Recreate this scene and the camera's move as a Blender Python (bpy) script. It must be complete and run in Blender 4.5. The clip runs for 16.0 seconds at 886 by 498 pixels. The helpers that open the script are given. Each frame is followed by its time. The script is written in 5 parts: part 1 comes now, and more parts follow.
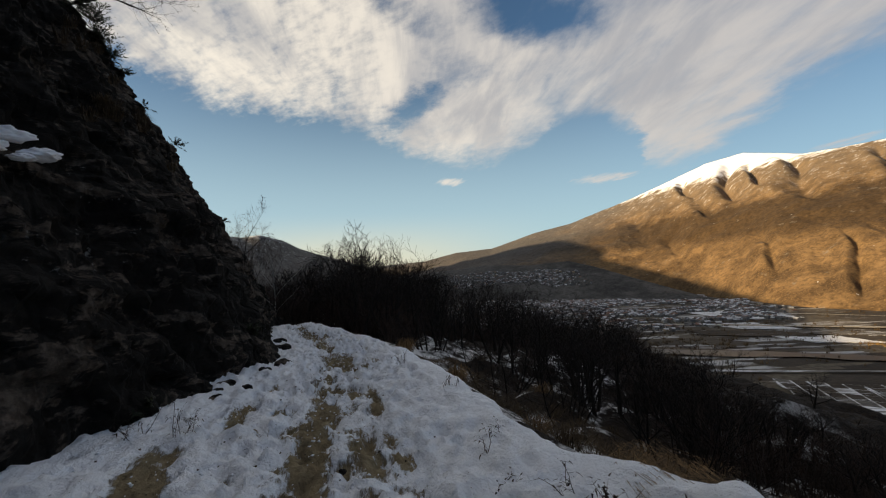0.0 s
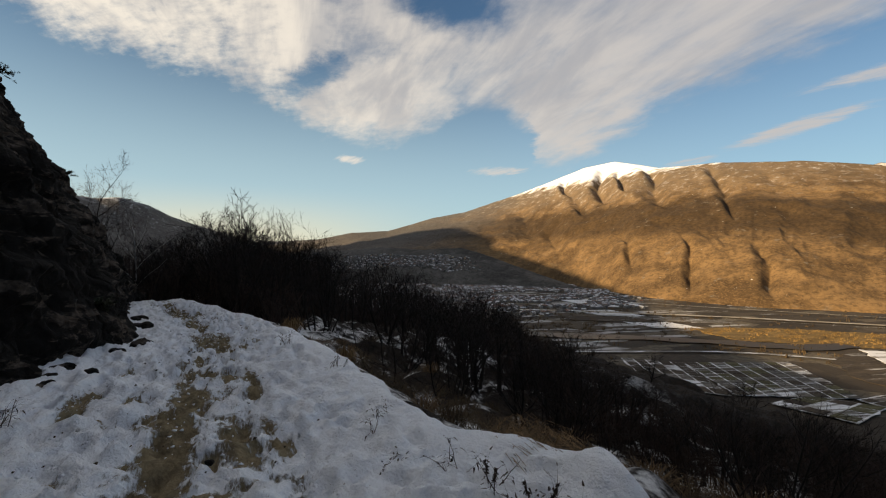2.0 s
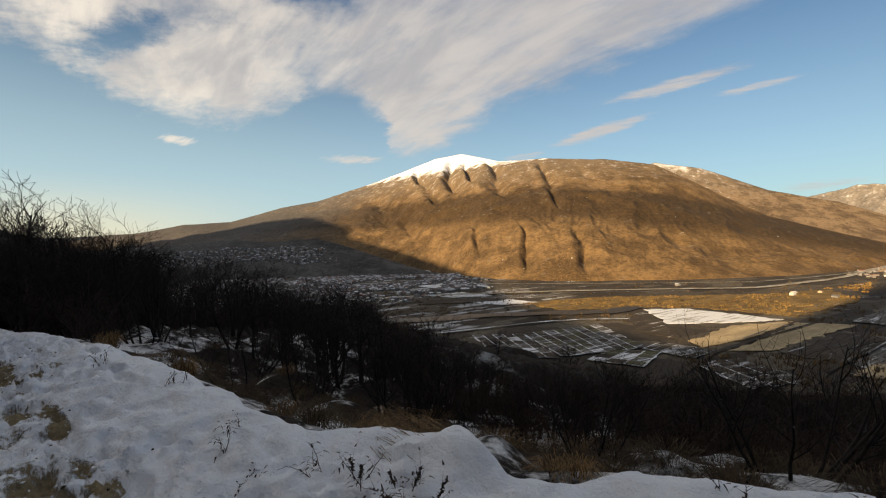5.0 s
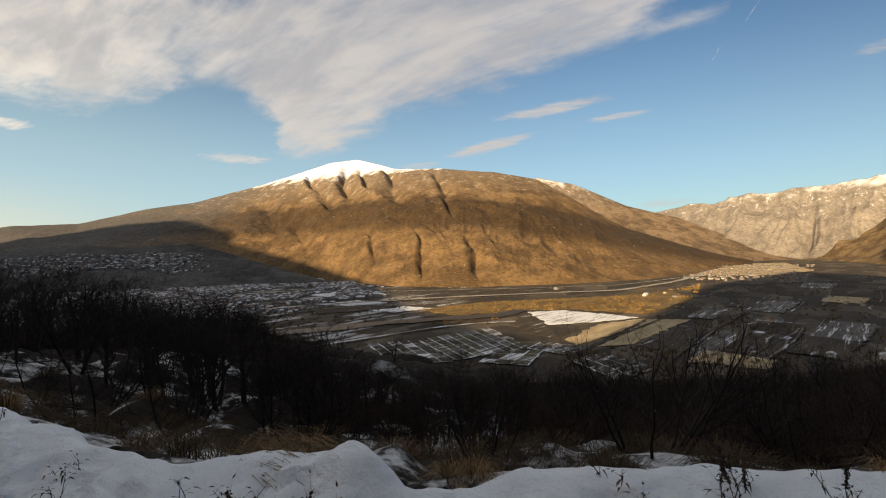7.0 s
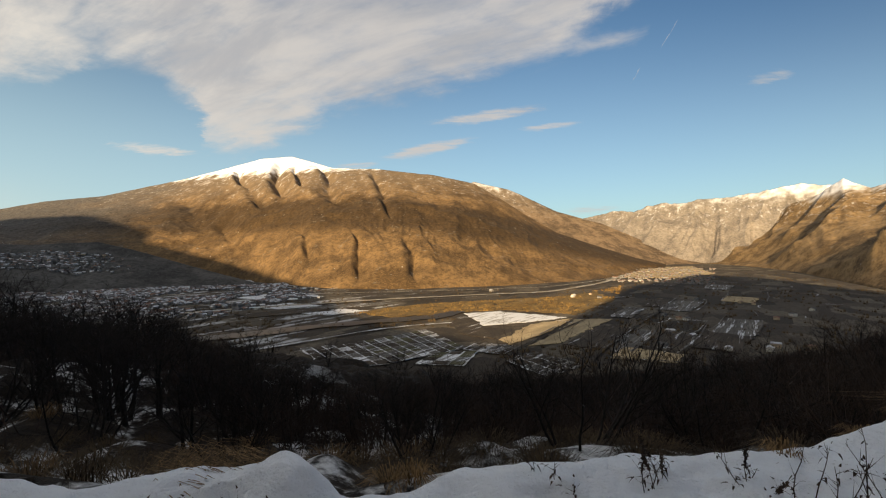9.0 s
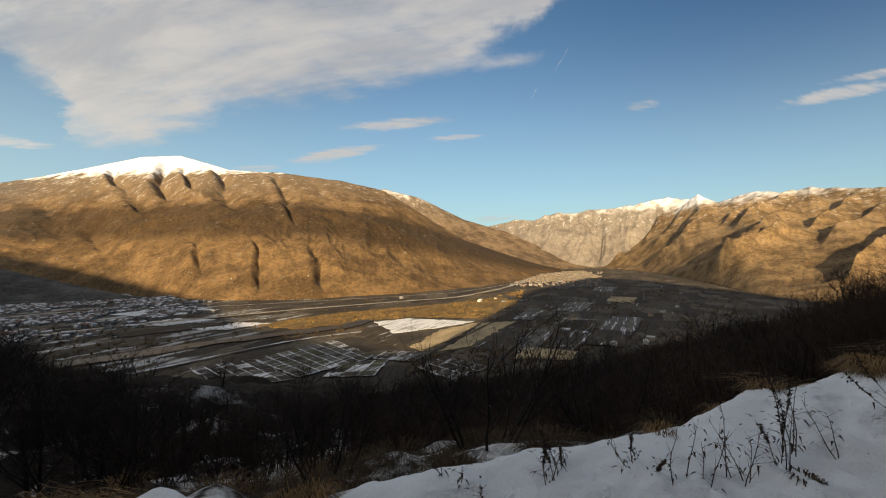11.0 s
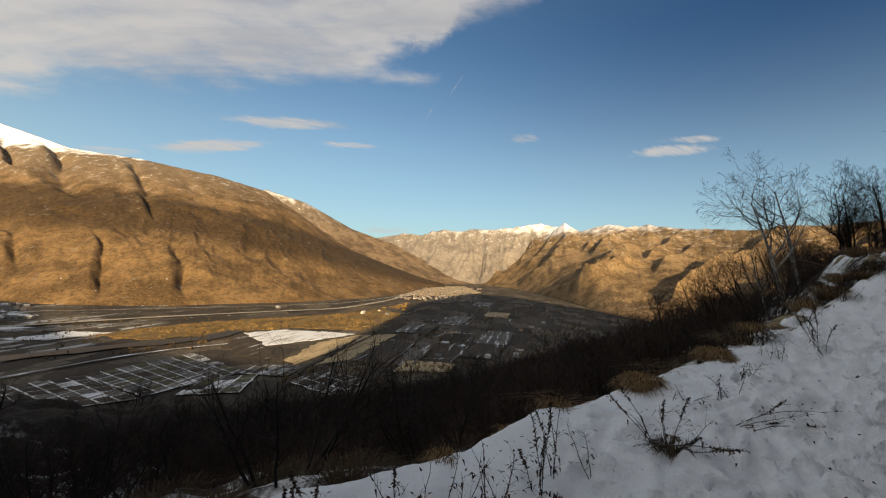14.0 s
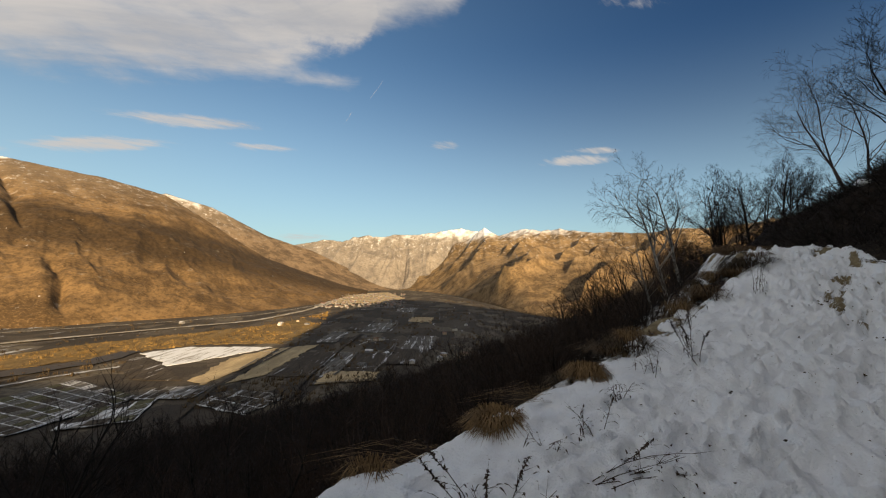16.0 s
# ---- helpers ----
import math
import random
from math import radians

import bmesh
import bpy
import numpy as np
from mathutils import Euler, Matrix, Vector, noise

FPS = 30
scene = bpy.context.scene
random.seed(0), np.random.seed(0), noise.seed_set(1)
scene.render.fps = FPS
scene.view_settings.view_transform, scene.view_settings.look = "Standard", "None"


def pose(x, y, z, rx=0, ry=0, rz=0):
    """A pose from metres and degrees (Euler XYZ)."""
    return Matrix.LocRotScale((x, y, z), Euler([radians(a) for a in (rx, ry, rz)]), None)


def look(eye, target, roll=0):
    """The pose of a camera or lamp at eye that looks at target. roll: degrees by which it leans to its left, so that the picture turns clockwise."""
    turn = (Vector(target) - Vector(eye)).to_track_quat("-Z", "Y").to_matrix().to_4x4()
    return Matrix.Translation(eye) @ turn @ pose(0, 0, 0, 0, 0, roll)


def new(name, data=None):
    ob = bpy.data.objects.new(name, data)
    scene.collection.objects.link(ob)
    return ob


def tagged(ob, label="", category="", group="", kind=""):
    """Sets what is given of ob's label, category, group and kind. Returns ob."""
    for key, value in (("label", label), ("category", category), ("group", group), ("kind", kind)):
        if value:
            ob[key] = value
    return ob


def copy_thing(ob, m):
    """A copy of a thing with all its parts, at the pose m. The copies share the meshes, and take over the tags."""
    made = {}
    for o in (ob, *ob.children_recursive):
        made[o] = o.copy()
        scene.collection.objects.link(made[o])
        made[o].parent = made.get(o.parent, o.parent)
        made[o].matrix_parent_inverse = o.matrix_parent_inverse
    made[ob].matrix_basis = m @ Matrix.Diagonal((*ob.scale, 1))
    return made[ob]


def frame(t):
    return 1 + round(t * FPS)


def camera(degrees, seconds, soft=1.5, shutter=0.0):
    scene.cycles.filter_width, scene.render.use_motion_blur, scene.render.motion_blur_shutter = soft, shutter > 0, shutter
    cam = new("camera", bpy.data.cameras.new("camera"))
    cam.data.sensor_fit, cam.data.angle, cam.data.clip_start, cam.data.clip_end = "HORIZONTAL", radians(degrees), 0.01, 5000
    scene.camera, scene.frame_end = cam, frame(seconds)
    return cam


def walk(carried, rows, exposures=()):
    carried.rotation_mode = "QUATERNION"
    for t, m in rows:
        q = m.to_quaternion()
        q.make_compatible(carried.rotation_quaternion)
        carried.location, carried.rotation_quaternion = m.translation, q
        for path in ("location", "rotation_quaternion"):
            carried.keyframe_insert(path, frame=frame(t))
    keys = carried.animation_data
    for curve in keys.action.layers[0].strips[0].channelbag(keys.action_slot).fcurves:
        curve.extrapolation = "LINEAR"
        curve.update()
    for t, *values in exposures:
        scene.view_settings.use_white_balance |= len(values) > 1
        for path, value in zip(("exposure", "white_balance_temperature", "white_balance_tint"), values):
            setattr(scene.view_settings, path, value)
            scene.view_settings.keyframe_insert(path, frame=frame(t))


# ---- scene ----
cam = camera(93.22, 16.0, 1.15)
PATH = [
    (0, (-0.000, -0.000, 1.650), (-7.373, 6.730, 2.240), -2.71),
    (0.5, (0.005, 0.023, 1.662), (-7.404, 6.732, 1.979), -2.06),
    (1, (-0.025, 0.025, 1.659), (-6.971, 7.219, 1.651), -2.98),
    (1.5, (-0.051, 0.051, 1.638), (-6.513, 7.680, 1.424), -1.88),
    (2, (-0.095, 0.074, 1.612), (-5.615, 8.413, 1.735), 0.39),
    (2.5, (-0.075, 0.052, 1.622), (-4.845, 8.842, 1.643), -0.25),
    (3, (-0.102, 0.071, 1.620), (-4.442, 9.079, 1.461), -0.63),
    (5.5, (-0.084, 0.037, 1.680), (-1.823, 9.884, 1.541), -1.03),
    (6, (-0.094, 0.055, 1.676), (-1.067, 10.007, 1.550), -0.43),
    (6.5, (-0.110, 0.121, 1.659), (-0.544, 10.111, 1.535), -1.04),
    (7, (-0.114, 0.136, 1.650), (-0.114, 10.136, 1.598), -1.11),
    (7.5, (-0.123, 0.152, 1.652), (0.213, 10.146, 1.572), -0.94),
    (8, (-0.127, 0.157, 1.650), (0.581, 10.132, 1.600), -0.82),
    (10.5, (-0.139, 0.169, 1.630), (2.826, 9.719, 1.686), -0.58),
    (11, (-0.086, 0.231, 1.616), (3.461, 9.580, 1.741), -0.83),
    (11.5, (0.036, 0.237, 1.618), (3.969, 9.429, 1.816), -0.09),
    (12, (0.068, 0.214, 1.632), (4.626, 9.113, 1.845), -0.39),
    (12.5, (0.113, 0.194, 1.638), (5.118, 8.850, 1.835), 0.16),
    (13, (0.195, 0.181, 1.639), (5.695, 8.528, 1.895), 1.80),
    (13.5, (0.395, 0.194, 1.616), (5.963, 8.495, 1.907), 2.13),
    (14, (0.742, 0.156, 1.631), (6.622, 8.232, 2.083), 2.35),
    (14.5, (1.157, 0.241, 1.649), (7.801, 7.712, 1.837), -1.57),
    (15, (1.586, 0.337, 1.686), (8.915, 7.139, 1.595), 2.66),
    (15.5, (1.944, 0.381, 1.691), (9.368, 7.080, 1.722), 1.67),
    (16, (2.283, 0.401, 1.697), (9.529, 7.264, 2.326), 0.74),
]
walk(cam, [(t, look(eye, target, roll)) for t, eye, target, roll in PATH], [(0, 0.82, 6750, 9), (4, 0.90, 6950, 10), (8, 0.95, 6950, 9), (12, 0.90, 6800, 7), (14, 0.90, 6800, 8), (16, 0.93, 6980, 9)])

# ---- light ----
SUN_AZ, SUN_EL = -152.0, 14.0


def toward(az, el=0.0):
    """Unit vector from compass angle (0 = +y, clockwise) and elevation, degrees."""
    a, e = radians(az), radians(el)
    return Vector((math.sin(a) * math.cos(e), math.cos(a) * math.cos(e), math.sin(e)))


sun = new("sun", bpy.data.lights.new("sun", "SUN"))
sun.data.energy, sun.data.angle, sun.data.color = 5.0, radians(0.8), (1.0, 0.77, 0.48)
sun.matrix_world = look(toward(SUN_AZ, SUN_EL) * 100, (0, 0, 0))


class Nodes:
    """Small helper to write node trees."""

    def __init__(self, tree):
        self.tree = tree
        tree.nodes.clear()

    def add(self, kind):
        return self.tree.nodes.new(kind)

    def put(self, socket, value):
        if isinstance(value, bpy.types.NodeSocket):
            self.tree.links.new(value, socket)
        else:
            socket.default_value = value

    def math(self, op, a, b=0.0, c=0.0, clamp=False):
        n = self.add("ShaderNodeMath")
        n.operation, n.use_clamp = op, clamp
        for s, v in zip(n.inputs, (a, b, c)):
            self.put(s, v)
        return n.outputs[0]

    def noise(self, vector, scale, detail=4.0, rough=0.55, distort=0.0):
        n = self.add("ShaderNodeTexNoise")
        self.put(n.inputs["Vector"], vector)
        n.inputs["Scale"].default_value, n.inputs["Detail"].default_value = scale, detail
        n.inputs["Roughness"].default_value, n.inputs["Distortion"].default_value = rough, distort
        return n.outputs["Fac"]

    def mapping(self, vector, scale=(1, 1, 1), rot=(0, 0, 0)):
        n = self.add("ShaderNodeMapping")
        self.put(n.inputs["Vector"], vector)
        n.inputs["Scale"].default_value, n.inputs["Rotation"].default_value = scale, rot
        return n.outputs[0]

    def turned(self, vector, angle, along, across):
        """Coordinates along and across a direction, each with its own scale."""
        sep = self.add("ShaderNodeSeparateXYZ")
        self.put(sep.inputs[0], vector)
        ca, sa = math.cos(radians(angle)), math.sin(radians(angle))
        u = self.math("ADD", self.math("MULTIPLY", sep.outputs[0], ca * along), self.math("MULTIPLY", sep.outputs[1], sa * along))
        v = self.math("SUBTRACT", self.math("MULTIPLY", sep.outputs[1], ca * across), self.math("MULTIPLY", sep.outputs[0], sa * across))
        out = self.add("ShaderNodeCombineXYZ")
        self.put(out.inputs[0], u)
        self.put(out.inputs[1], v)
        return out.outputs[0]

    def ramp(self, fac, stops):
        n = self.add("ShaderNodeValToRGB")
        self.put(n.inputs[0], fac)
        el = n.color_ramp.elements
        while len(el) < len(stops):
            el.new(0.5)
        for e, (pos, col) in zip(el, stops):
            e.position = pos
            e.color = (*col, 1) if isinstance(col, tuple) else (col, col, col, 1)
        return n.outputs[0]

    def mix(self, fac, a, b, kind="MIX"):
        n = self.add("ShaderNodeMix")
        n.data_type, n.blend_type = "RGBA", kind
        self.put(n.inputs[0], fac)
        for s, v in ((n.inputs[6], a), (n.inputs[7], b)):
            self.put(s, (*v, 1) if isinstance(v, tuple) else v)
        return n.outputs[2]

    def step(self, x, lo, hi):
        n = self.add("ShaderNodeMapRange")
        n.interpolation_type = "SMOOTHSTEP"
        self.put(n.inputs[0], x)
        n.inputs[1].default_value, n.inputs[2].default_value = lo, hi
        return n.outputs[0]


def make_world():
    w = bpy.data.worlds.new("winter_sky")
    scene.world, w.use_nodes = w, True
    n = Nodes(w.node_tree)
    sky = n.add("ShaderNodeTexSky")
    sky.sky_type, sky.sun_disc = "NISHITA", False
    sky.sun_elevation, sky.sun_rotation = radians(SUN_EL), radians(SUN_AZ)
    sky.altitude, sky.air_density, sky.dust_density, sky.ozone_density = 400, 1.0, 1.2, 1.5
    way = n.add("ShaderNodeTexCoord").outputs["Generated"]
    sep = n.add("ShaderNodeSeparateXYZ")
    n.put(sep.inputs[0], way)
    x, y, z = sep.outputs
    az = n.math("MULTIPLY", n.math("ARCTAN2", x, y), 180 / math.pi)
    el = n.math("MULTIPLY", n.math("ARCSINE", z), 180 / math.pi)
    low = n.math("ADD", n.math("MAXIMUM", z, 0.0), 0.16)
    deck = n.add("ShaderNodeCombineXYZ")
    n.put(deck.inputs[0], n.math("DIVIDE", x, low))
    n.put(deck.inputs[1], n.math("DIVIDE", y, low))
    deck = deck.outputs[0]
    warp = n.math("SUBTRACT", n.noise(deck, 2.6, 6, 0.65), 0.5)
    warp2 = n.math("SUBTRACT", n.noise(n.mapping(deck, (1, 1, 1), (0, 0, 1.0)), 2.0, 6, 0.65, 0.3), 0.5)
    azw = n.math("ADD", az, n.math("MULTIPLY", warp, 9.0))
    elw = n.math("ADD", el, n.math("MULTIPLY", warp2, 4.5))
    streaks = n.noise(n.turned(deck, -37, 0.45, 1.5), 1.6, 7, 0.55, 0.3)
    fine = n.noise(n.turned(deck, -30, 1.2, 2.6), 4.2, 6, 0.6, 0.3)
    mottle = n.noise(n.turned(deck, 20, 1.0, 1.7), 15.0, 5, 0.6)
    near_sun = n.step(az, -25.0, -75.0)
    grain = n.math("ADD", n.math("MULTIPLY", streaks, 0.62), n.math("MULTIPLY", fine, 0.38))

    def spot(a0, e0, ra, re, lean, near):
        """A soft patch: compass angle, elevation, half width, half height, lean."""
        ca, sa = math.cos(radians(lean)), math.sin(radians(lean))
        da = n.math("SUBTRACT", n.math("ADD", az, n.math("MULTIPLY", warp, near)), a0)
        de = n.math("SUBTRACT", n.math("ADD", el, n.math("MULTIPLY", warp2, near * 0.6)), e0)
        u = n.math("DIVIDE", n.math("ADD", n.math("MULTIPLY", da, ca), n.math("MULTIPLY", de, sa)), ra)
        v = n.math("DIVIDE", n.math("SUBTRACT", n.math("MULTIPLY", de, ca), n.math("MULTIPLY", da, sa)), re)
        return n.step(n.math("SQRT", n.math("ADD", n.math("MULTIPLY", u, u), n.math("MULTIPLY", v, v))), 1.25, 0.25)

    # the broad bank: everything above its wavy lower rim
    rim = n.ramp(n.math("DIVIDE", n.math("ADD", azw, 110.0), 220.0), [((a + 110) / 220, e / 60) for a, e in RIM])
    above = n.math("SUBTRACT", elw, n.math("MULTIPLY", rim, 60.0))
    bank = n.math("MULTIPLY", n.step(above, -1.5, 4.5), n.math("SUBTRACT", 1.0, n.math("MULTIPLY", n.step(el, 36.0, 50.0), 0.31)))
    for a0, e0, ra, re, lean, power in HOLES:
        bank = n.math("MULTIPLY", bank, n.math("SUBTRACT", 1.0, n.math("MULTIPLY", spot(a0, e0, ra * 1.4, re * 1.4, lean, 12.0), power)))
    rough = n.math("ADD", n.math("MULTIPLY", n.math("SUBTRACT", grain, 0.5), 1.9), n.math("MULTIPLY", n.math("MULTIPLY", n.math("SUBTRACT", mottle, 0.5), 0.9), n.math("ADD", 0.15, near_sun)))
    dens = n.step(n.math("ADD", n.math("MULTIPLY", bank, 0.95), rough), 0.20, 1.05)
    dens = n.math("MULTIPLY", dens, n.step(bank, 0.0, 0.30))
    wisp = n.noise(n.turned(deck, -10, 2.0, 7.0), 4.0, 6, 0.65, 0.4)
    for a0, e0, ra, re, lean, power in CLOUDS:
        m = n.math("MULTIPLY", spot(a0, e0, ra, re, lean, 2.0), power)
        m = n.step(n.math("ADD", m, n.math("ADD", n.math("MULTIPLY", n.math("SUBTRACT", wisp, 0.5), 1.5), n.math("MULTIPLY", n.math("SUBTRACT", grain, 0.5), 0.6))), 0.25, 1.15)
        dens = n.math("MAXIMUM", dens, n.math("MULTIPLY", m, spot(a0, e0, ra * 1.5, re * 2.2, lean, 0.0)))
    dens = n.math("MULTIPLY", dens, n.math("ADD", 0.60, n.math("MULTIPLY", grain, 0.62)), clamp=True)
    # clouds glow towards the sun, and are greyer away from it and in their thick parts
    lit = n.mix(n.step(az, 5.0, -95.0), SKY["cloud_far"], SKY["cloud_near"])
    shade = n.step(n.noise(n.turned(deck, -37, 0.5, 1.6), 2.3, 7, 0.6, 0.4), 0.38, 0.64)
    lit = n.mix(n.math("MULTIPLY", n.math("MULTIPLY", shade, 0.7), n.step(el, 12.0, 21.0)), lit, SKY["cloud_shade"])
    base = n.mix(1.0, sky.outputs[0], SKY["tint"], "MULTIPLY")
    base = n.mix(n.math("MULTIPLY", n.step(az, 15.0, 88.0), n.step(el, 3.0, 22.0)), base, n.mix(1.0, base, (0.36, 0.48, 0.62), "MULTIPLY"))
    pale = n.mix(n.step(el, 30.0, 0.0), base, SKY["horizon"])
    blue = n.mix(n.math("ADD", 0.42, n.math("MULTIPLY", n.step(az, 30.0, -60.0), 0.40)), base, pale)
    glow = n.math("MULTIPLY", n.step(n.math("ABSOLUTE", n.math("SUBTRACT", az, -62.0)), 34.0, 0.0), n.step(el, 9.0, 0.0))
    blue = n.mix(n.math("MULTIPLY", glow, 0.9), blue, SKY["glow"])
    out = n.mix(dens, blue, lit)
    bg = n.add("ShaderNodeBackground")
    n.put(bg.inputs[0], out)
    bg.inputs[1].default_value = SKY["strength"]
    n.put(n.add("ShaderNodeOutputWorld").inputs[0], bg.outputs[0])


SKY = dict(strength=0.060, tint=(0.70, 0.91, 1.06), horizon=(4.9, 6.7, 7.5), glow=(8.0, 7.2, 4.9),
           cloud_near=(9.9, 9.1, 7.9), cloud_far=(5.2, 5.05, 5.1), cloud_shade=(3.4, 3.55, 4.0))
RIM = [(-110, 21), (-87, 23.5), (-85, 22.5), (-75, 20.6), (-63, 19), (-54, 16), (-46, 14), (-39, 14), (-34, 15.5), (-32, 17.5), (-27, 18.0), (-22, 15.5),
       (-20.5, 11.0), (-15, 11), (-10, 13.6), (-6, 16.5), (6, 19.3), (20, 22.0), (31, 23.2), (34, 24.2), (37, 30), (48, 32), (62, 42), (110, 50)]
HOLES = [(-34, 32.5, 8, 3.6, -10, 0.85), (-51, 22.5, 4.2, 1.5, 25, 0.7), (-44, 26.5, 5, 1.6, -20, 0.35), (34.5, 27.8, 7.0, 1.8, 10, 0.85), (-50, 33, 6, 2, -30, 0.4)]
CLOUDS = [(14.5, 17.3, 9.5, 0.9, 5, 1.0), (23, 15.6, 5.5, 0.55, 2, 0.85), (6.5, 13.3, 7.5, 0.9, 11, 1.0), (64.6, 15.0, 5.5, 0.9, -1, 1.0), (67.0, 16.1, 4.2, 0.55, -2, 0.8), (46.5, 17.6, 2.6, 0.9, 0, 0.6),
          (-46, 12.5, 2.6, 0.8, 0, 0.85), (-26, 11.2, 5.5, 0.8, 0, 0.75), (28, 4.7, 4.5, 0.7, 2, 0.7), (-3, 11.0, 4, 0.5, 8, 0.7), (36.5, 23.6, 2.6, 0.10, 52, 0.9), (33.2, 20.4, 1.1, 0.09, 55, 1.0), (71, 32.0, 6, 1.0, -14, 0.55)]
make_world()

# ---- materials ----
def material(name, rough=0.9):
    m = bpy.data.materials.new(name)
    m.use_nodes = True
    n = Nodes(m.node_tree)
    b = n.add("ShaderNodeBsdfPrincipled")
    b.inputs["Roughness"].default_value = rough
    b.inputs["Specular IOR Level"].default_value = 0.25
    out = n.add("ShaderNodeOutputMaterial")
    n.put(out.inputs[0], b.outputs[0])
    pos = n.add("ShaderNodeNewGeometry").outputs["Position"]
    return m, n, b, pos


def bump(n, b, height, strength, distance):
    k = n.add("ShaderNodeBump")
    n.put(k.inputs["Height"], height)
    k.inputs["Strength"].default_value, k.inputs["Distance"].default_value = strength, distance
    n.put(b.inputs["Normal"], k.outputs[0])


def plain(name, c1, c2, scale=20.0, rough=0.9, metal=0.0, depth=0.0):
    """A surface that varies between two colours at two scales, with a fine relief."""
    m, n, b, pos = material(name, rough)
    f = n.math("ADD", n.math("MULTIPLY", n.noise(pos, scale, 5, 0.6), 0.6), n.math("MULTIPLY", n.noise(pos, scale / 7, 3), 0.4))
    n.put(b.inputs["Base Color"], n.mix(n.step(f, 0.36, 0.64), c1, c2))
    b.inputs["Metallic"].default_value = metal
    if depth:
        bump(n, b, f, 0.6, depth)
    return m


def attribute(n, name):
    a = n.add("ShaderNodeAttribute")
    a.attribute_name = name
    return a.outputs["Fac"]


def snow_path_material():
    m, n, b, pos = material("trodden_snow", 0.7)
    bare = n.math("ADD", attribute(n, "bare"), n.math("MULTIPLY", n.math("SUBTRACT", n.noise(n.turned(pos, 150, 0.6, 1.3), 15, 7, 0.72), 0.5), 1.15))
    cover = n.step(bare, 0.62, 0.42)
    dirt_f = n.noise(pos, 9, 7, 0.65)
    dirt = n.ramp(dirt_f, [(0.25, (0.10, 0.075, 0.045)), (0.5, (0.23, 0.18, 0.105)), (0.75, (0.34, 0.28, 0.17))])
    grime = n.math("MULTIPLY", n.step(n.noise(pos, 3.1, 6, 0.7), 0.42, 0.75), 0.12)
    snow = n.mix(n.math("ADD", grime, n.math("MULTIPLY", attribute(n, "trod"), 0.20), clamp=True), (0.90, 0.93, 0.975), (0.57, 0.57, 0.575))
    specks = n.math("MULTIPLY", n.step(n.noise(pos, 30, 4, 0.6), 0.66, 0.72), n.math("ADD", 0.15, n.math("MULTIPLY", attribute(n, "trod"), 0.8)))
    snow = n.mix(specks, snow, (0.14, 0.10, 0.07))
    n.put(b.inputs["Base Color"], n.mix(cover, dirt, snow))
    n.put(b.inputs["Roughness"], n.math("SUBTRACT", 0.92, n.math("MULTIPLY", cover, 0.3)))
    h = n.math("ADD", n.math("MULTIPLY", n.noise(pos, 45, 5, 0.7), 0.4), n.math("ADD", n.noise(pos, 13, 4, 0.6), n.math("MULTIPLY", cover, 0.35)))
    bump(n, b, h, 0.9, 0.06)
    return m


def slope_material():
    """Hillside under the trees: leaf litter and dead grass with broken snow."""
    m, n, b, pos = material("leaf_litter_and_snow", 0.95)
    big = n.noise(pos, 0.22, 5, 0.6)
    mid = n.noise(pos, 1.5, 7, 0.7)
    f = n.math("ADD", n.math("ADD", n.math("MULTIPLY", big, 0.55), n.math("MULTIPLY", mid, 0.6)), n.math("MULTIPLY", attribute(n, "lip"), 0.045))
    cover = n.math("MULTIPLY", n.step(f, 0.58, 0.68), attribute(n, "snow"))
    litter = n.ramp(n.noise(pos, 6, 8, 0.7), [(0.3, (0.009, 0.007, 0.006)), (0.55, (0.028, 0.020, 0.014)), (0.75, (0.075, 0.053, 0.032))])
    n.put(b.inputs["Base Color"], n.mix(cover, litter, (0.86, 0.86, 0.86)))
    bump(n, b, n.math("ADD", mid, n.noise(pos, 9, 6, 0.7)), 0.9, 0.12)
    return m


def rock_material():
    m, n, b, pos = material("mossy_dark_rock", 0.92)
    tall = n.mapping(pos, (1, 1, 2.2))
    big = n.noise(tall, 0.9, 8, 0.65, 0.6)
    fine = n.noise(pos, 7, 8, 0.7)
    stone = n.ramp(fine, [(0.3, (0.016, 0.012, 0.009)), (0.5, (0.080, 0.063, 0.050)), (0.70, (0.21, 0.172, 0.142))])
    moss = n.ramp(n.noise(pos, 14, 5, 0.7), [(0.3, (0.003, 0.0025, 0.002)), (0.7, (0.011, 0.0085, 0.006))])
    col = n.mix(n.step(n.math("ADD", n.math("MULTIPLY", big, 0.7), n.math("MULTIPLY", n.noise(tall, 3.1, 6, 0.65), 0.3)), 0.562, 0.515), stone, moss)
    flakes = n.math("MULTIPLY", n.step(n.noise(pos, 5.5, 7, 0.7, 0.4), 0.64, 0.70), n.step(n.noise(pos, 0.8, 3), 0.47, 0.60))
    n.put(b.inputs["Base Color"], n.mix(n.math("MULTIPLY", flakes, 0.6), col, (0.42, 0.41, 0.40)))
    crack = n.add("ShaderNodeTexVoronoi")
    crack.feature = "DISTANCE_TO_EDGE"
    n.put(crack.inputs["Vector"], n.mapping(pos, (1.0, 1.0, 0.6), (0.4, 0.3, 0)))
    crack.inputs["Scale"].default_value = 2.3
    h = n.math("ADD", n.math("MULTIPLY", n.step(crack.outputs[0], 0.0, 0.12), 0.5), n.math("ADD", fine, big))
    bump(n, b, h, 1.0, 0.16)
    return m


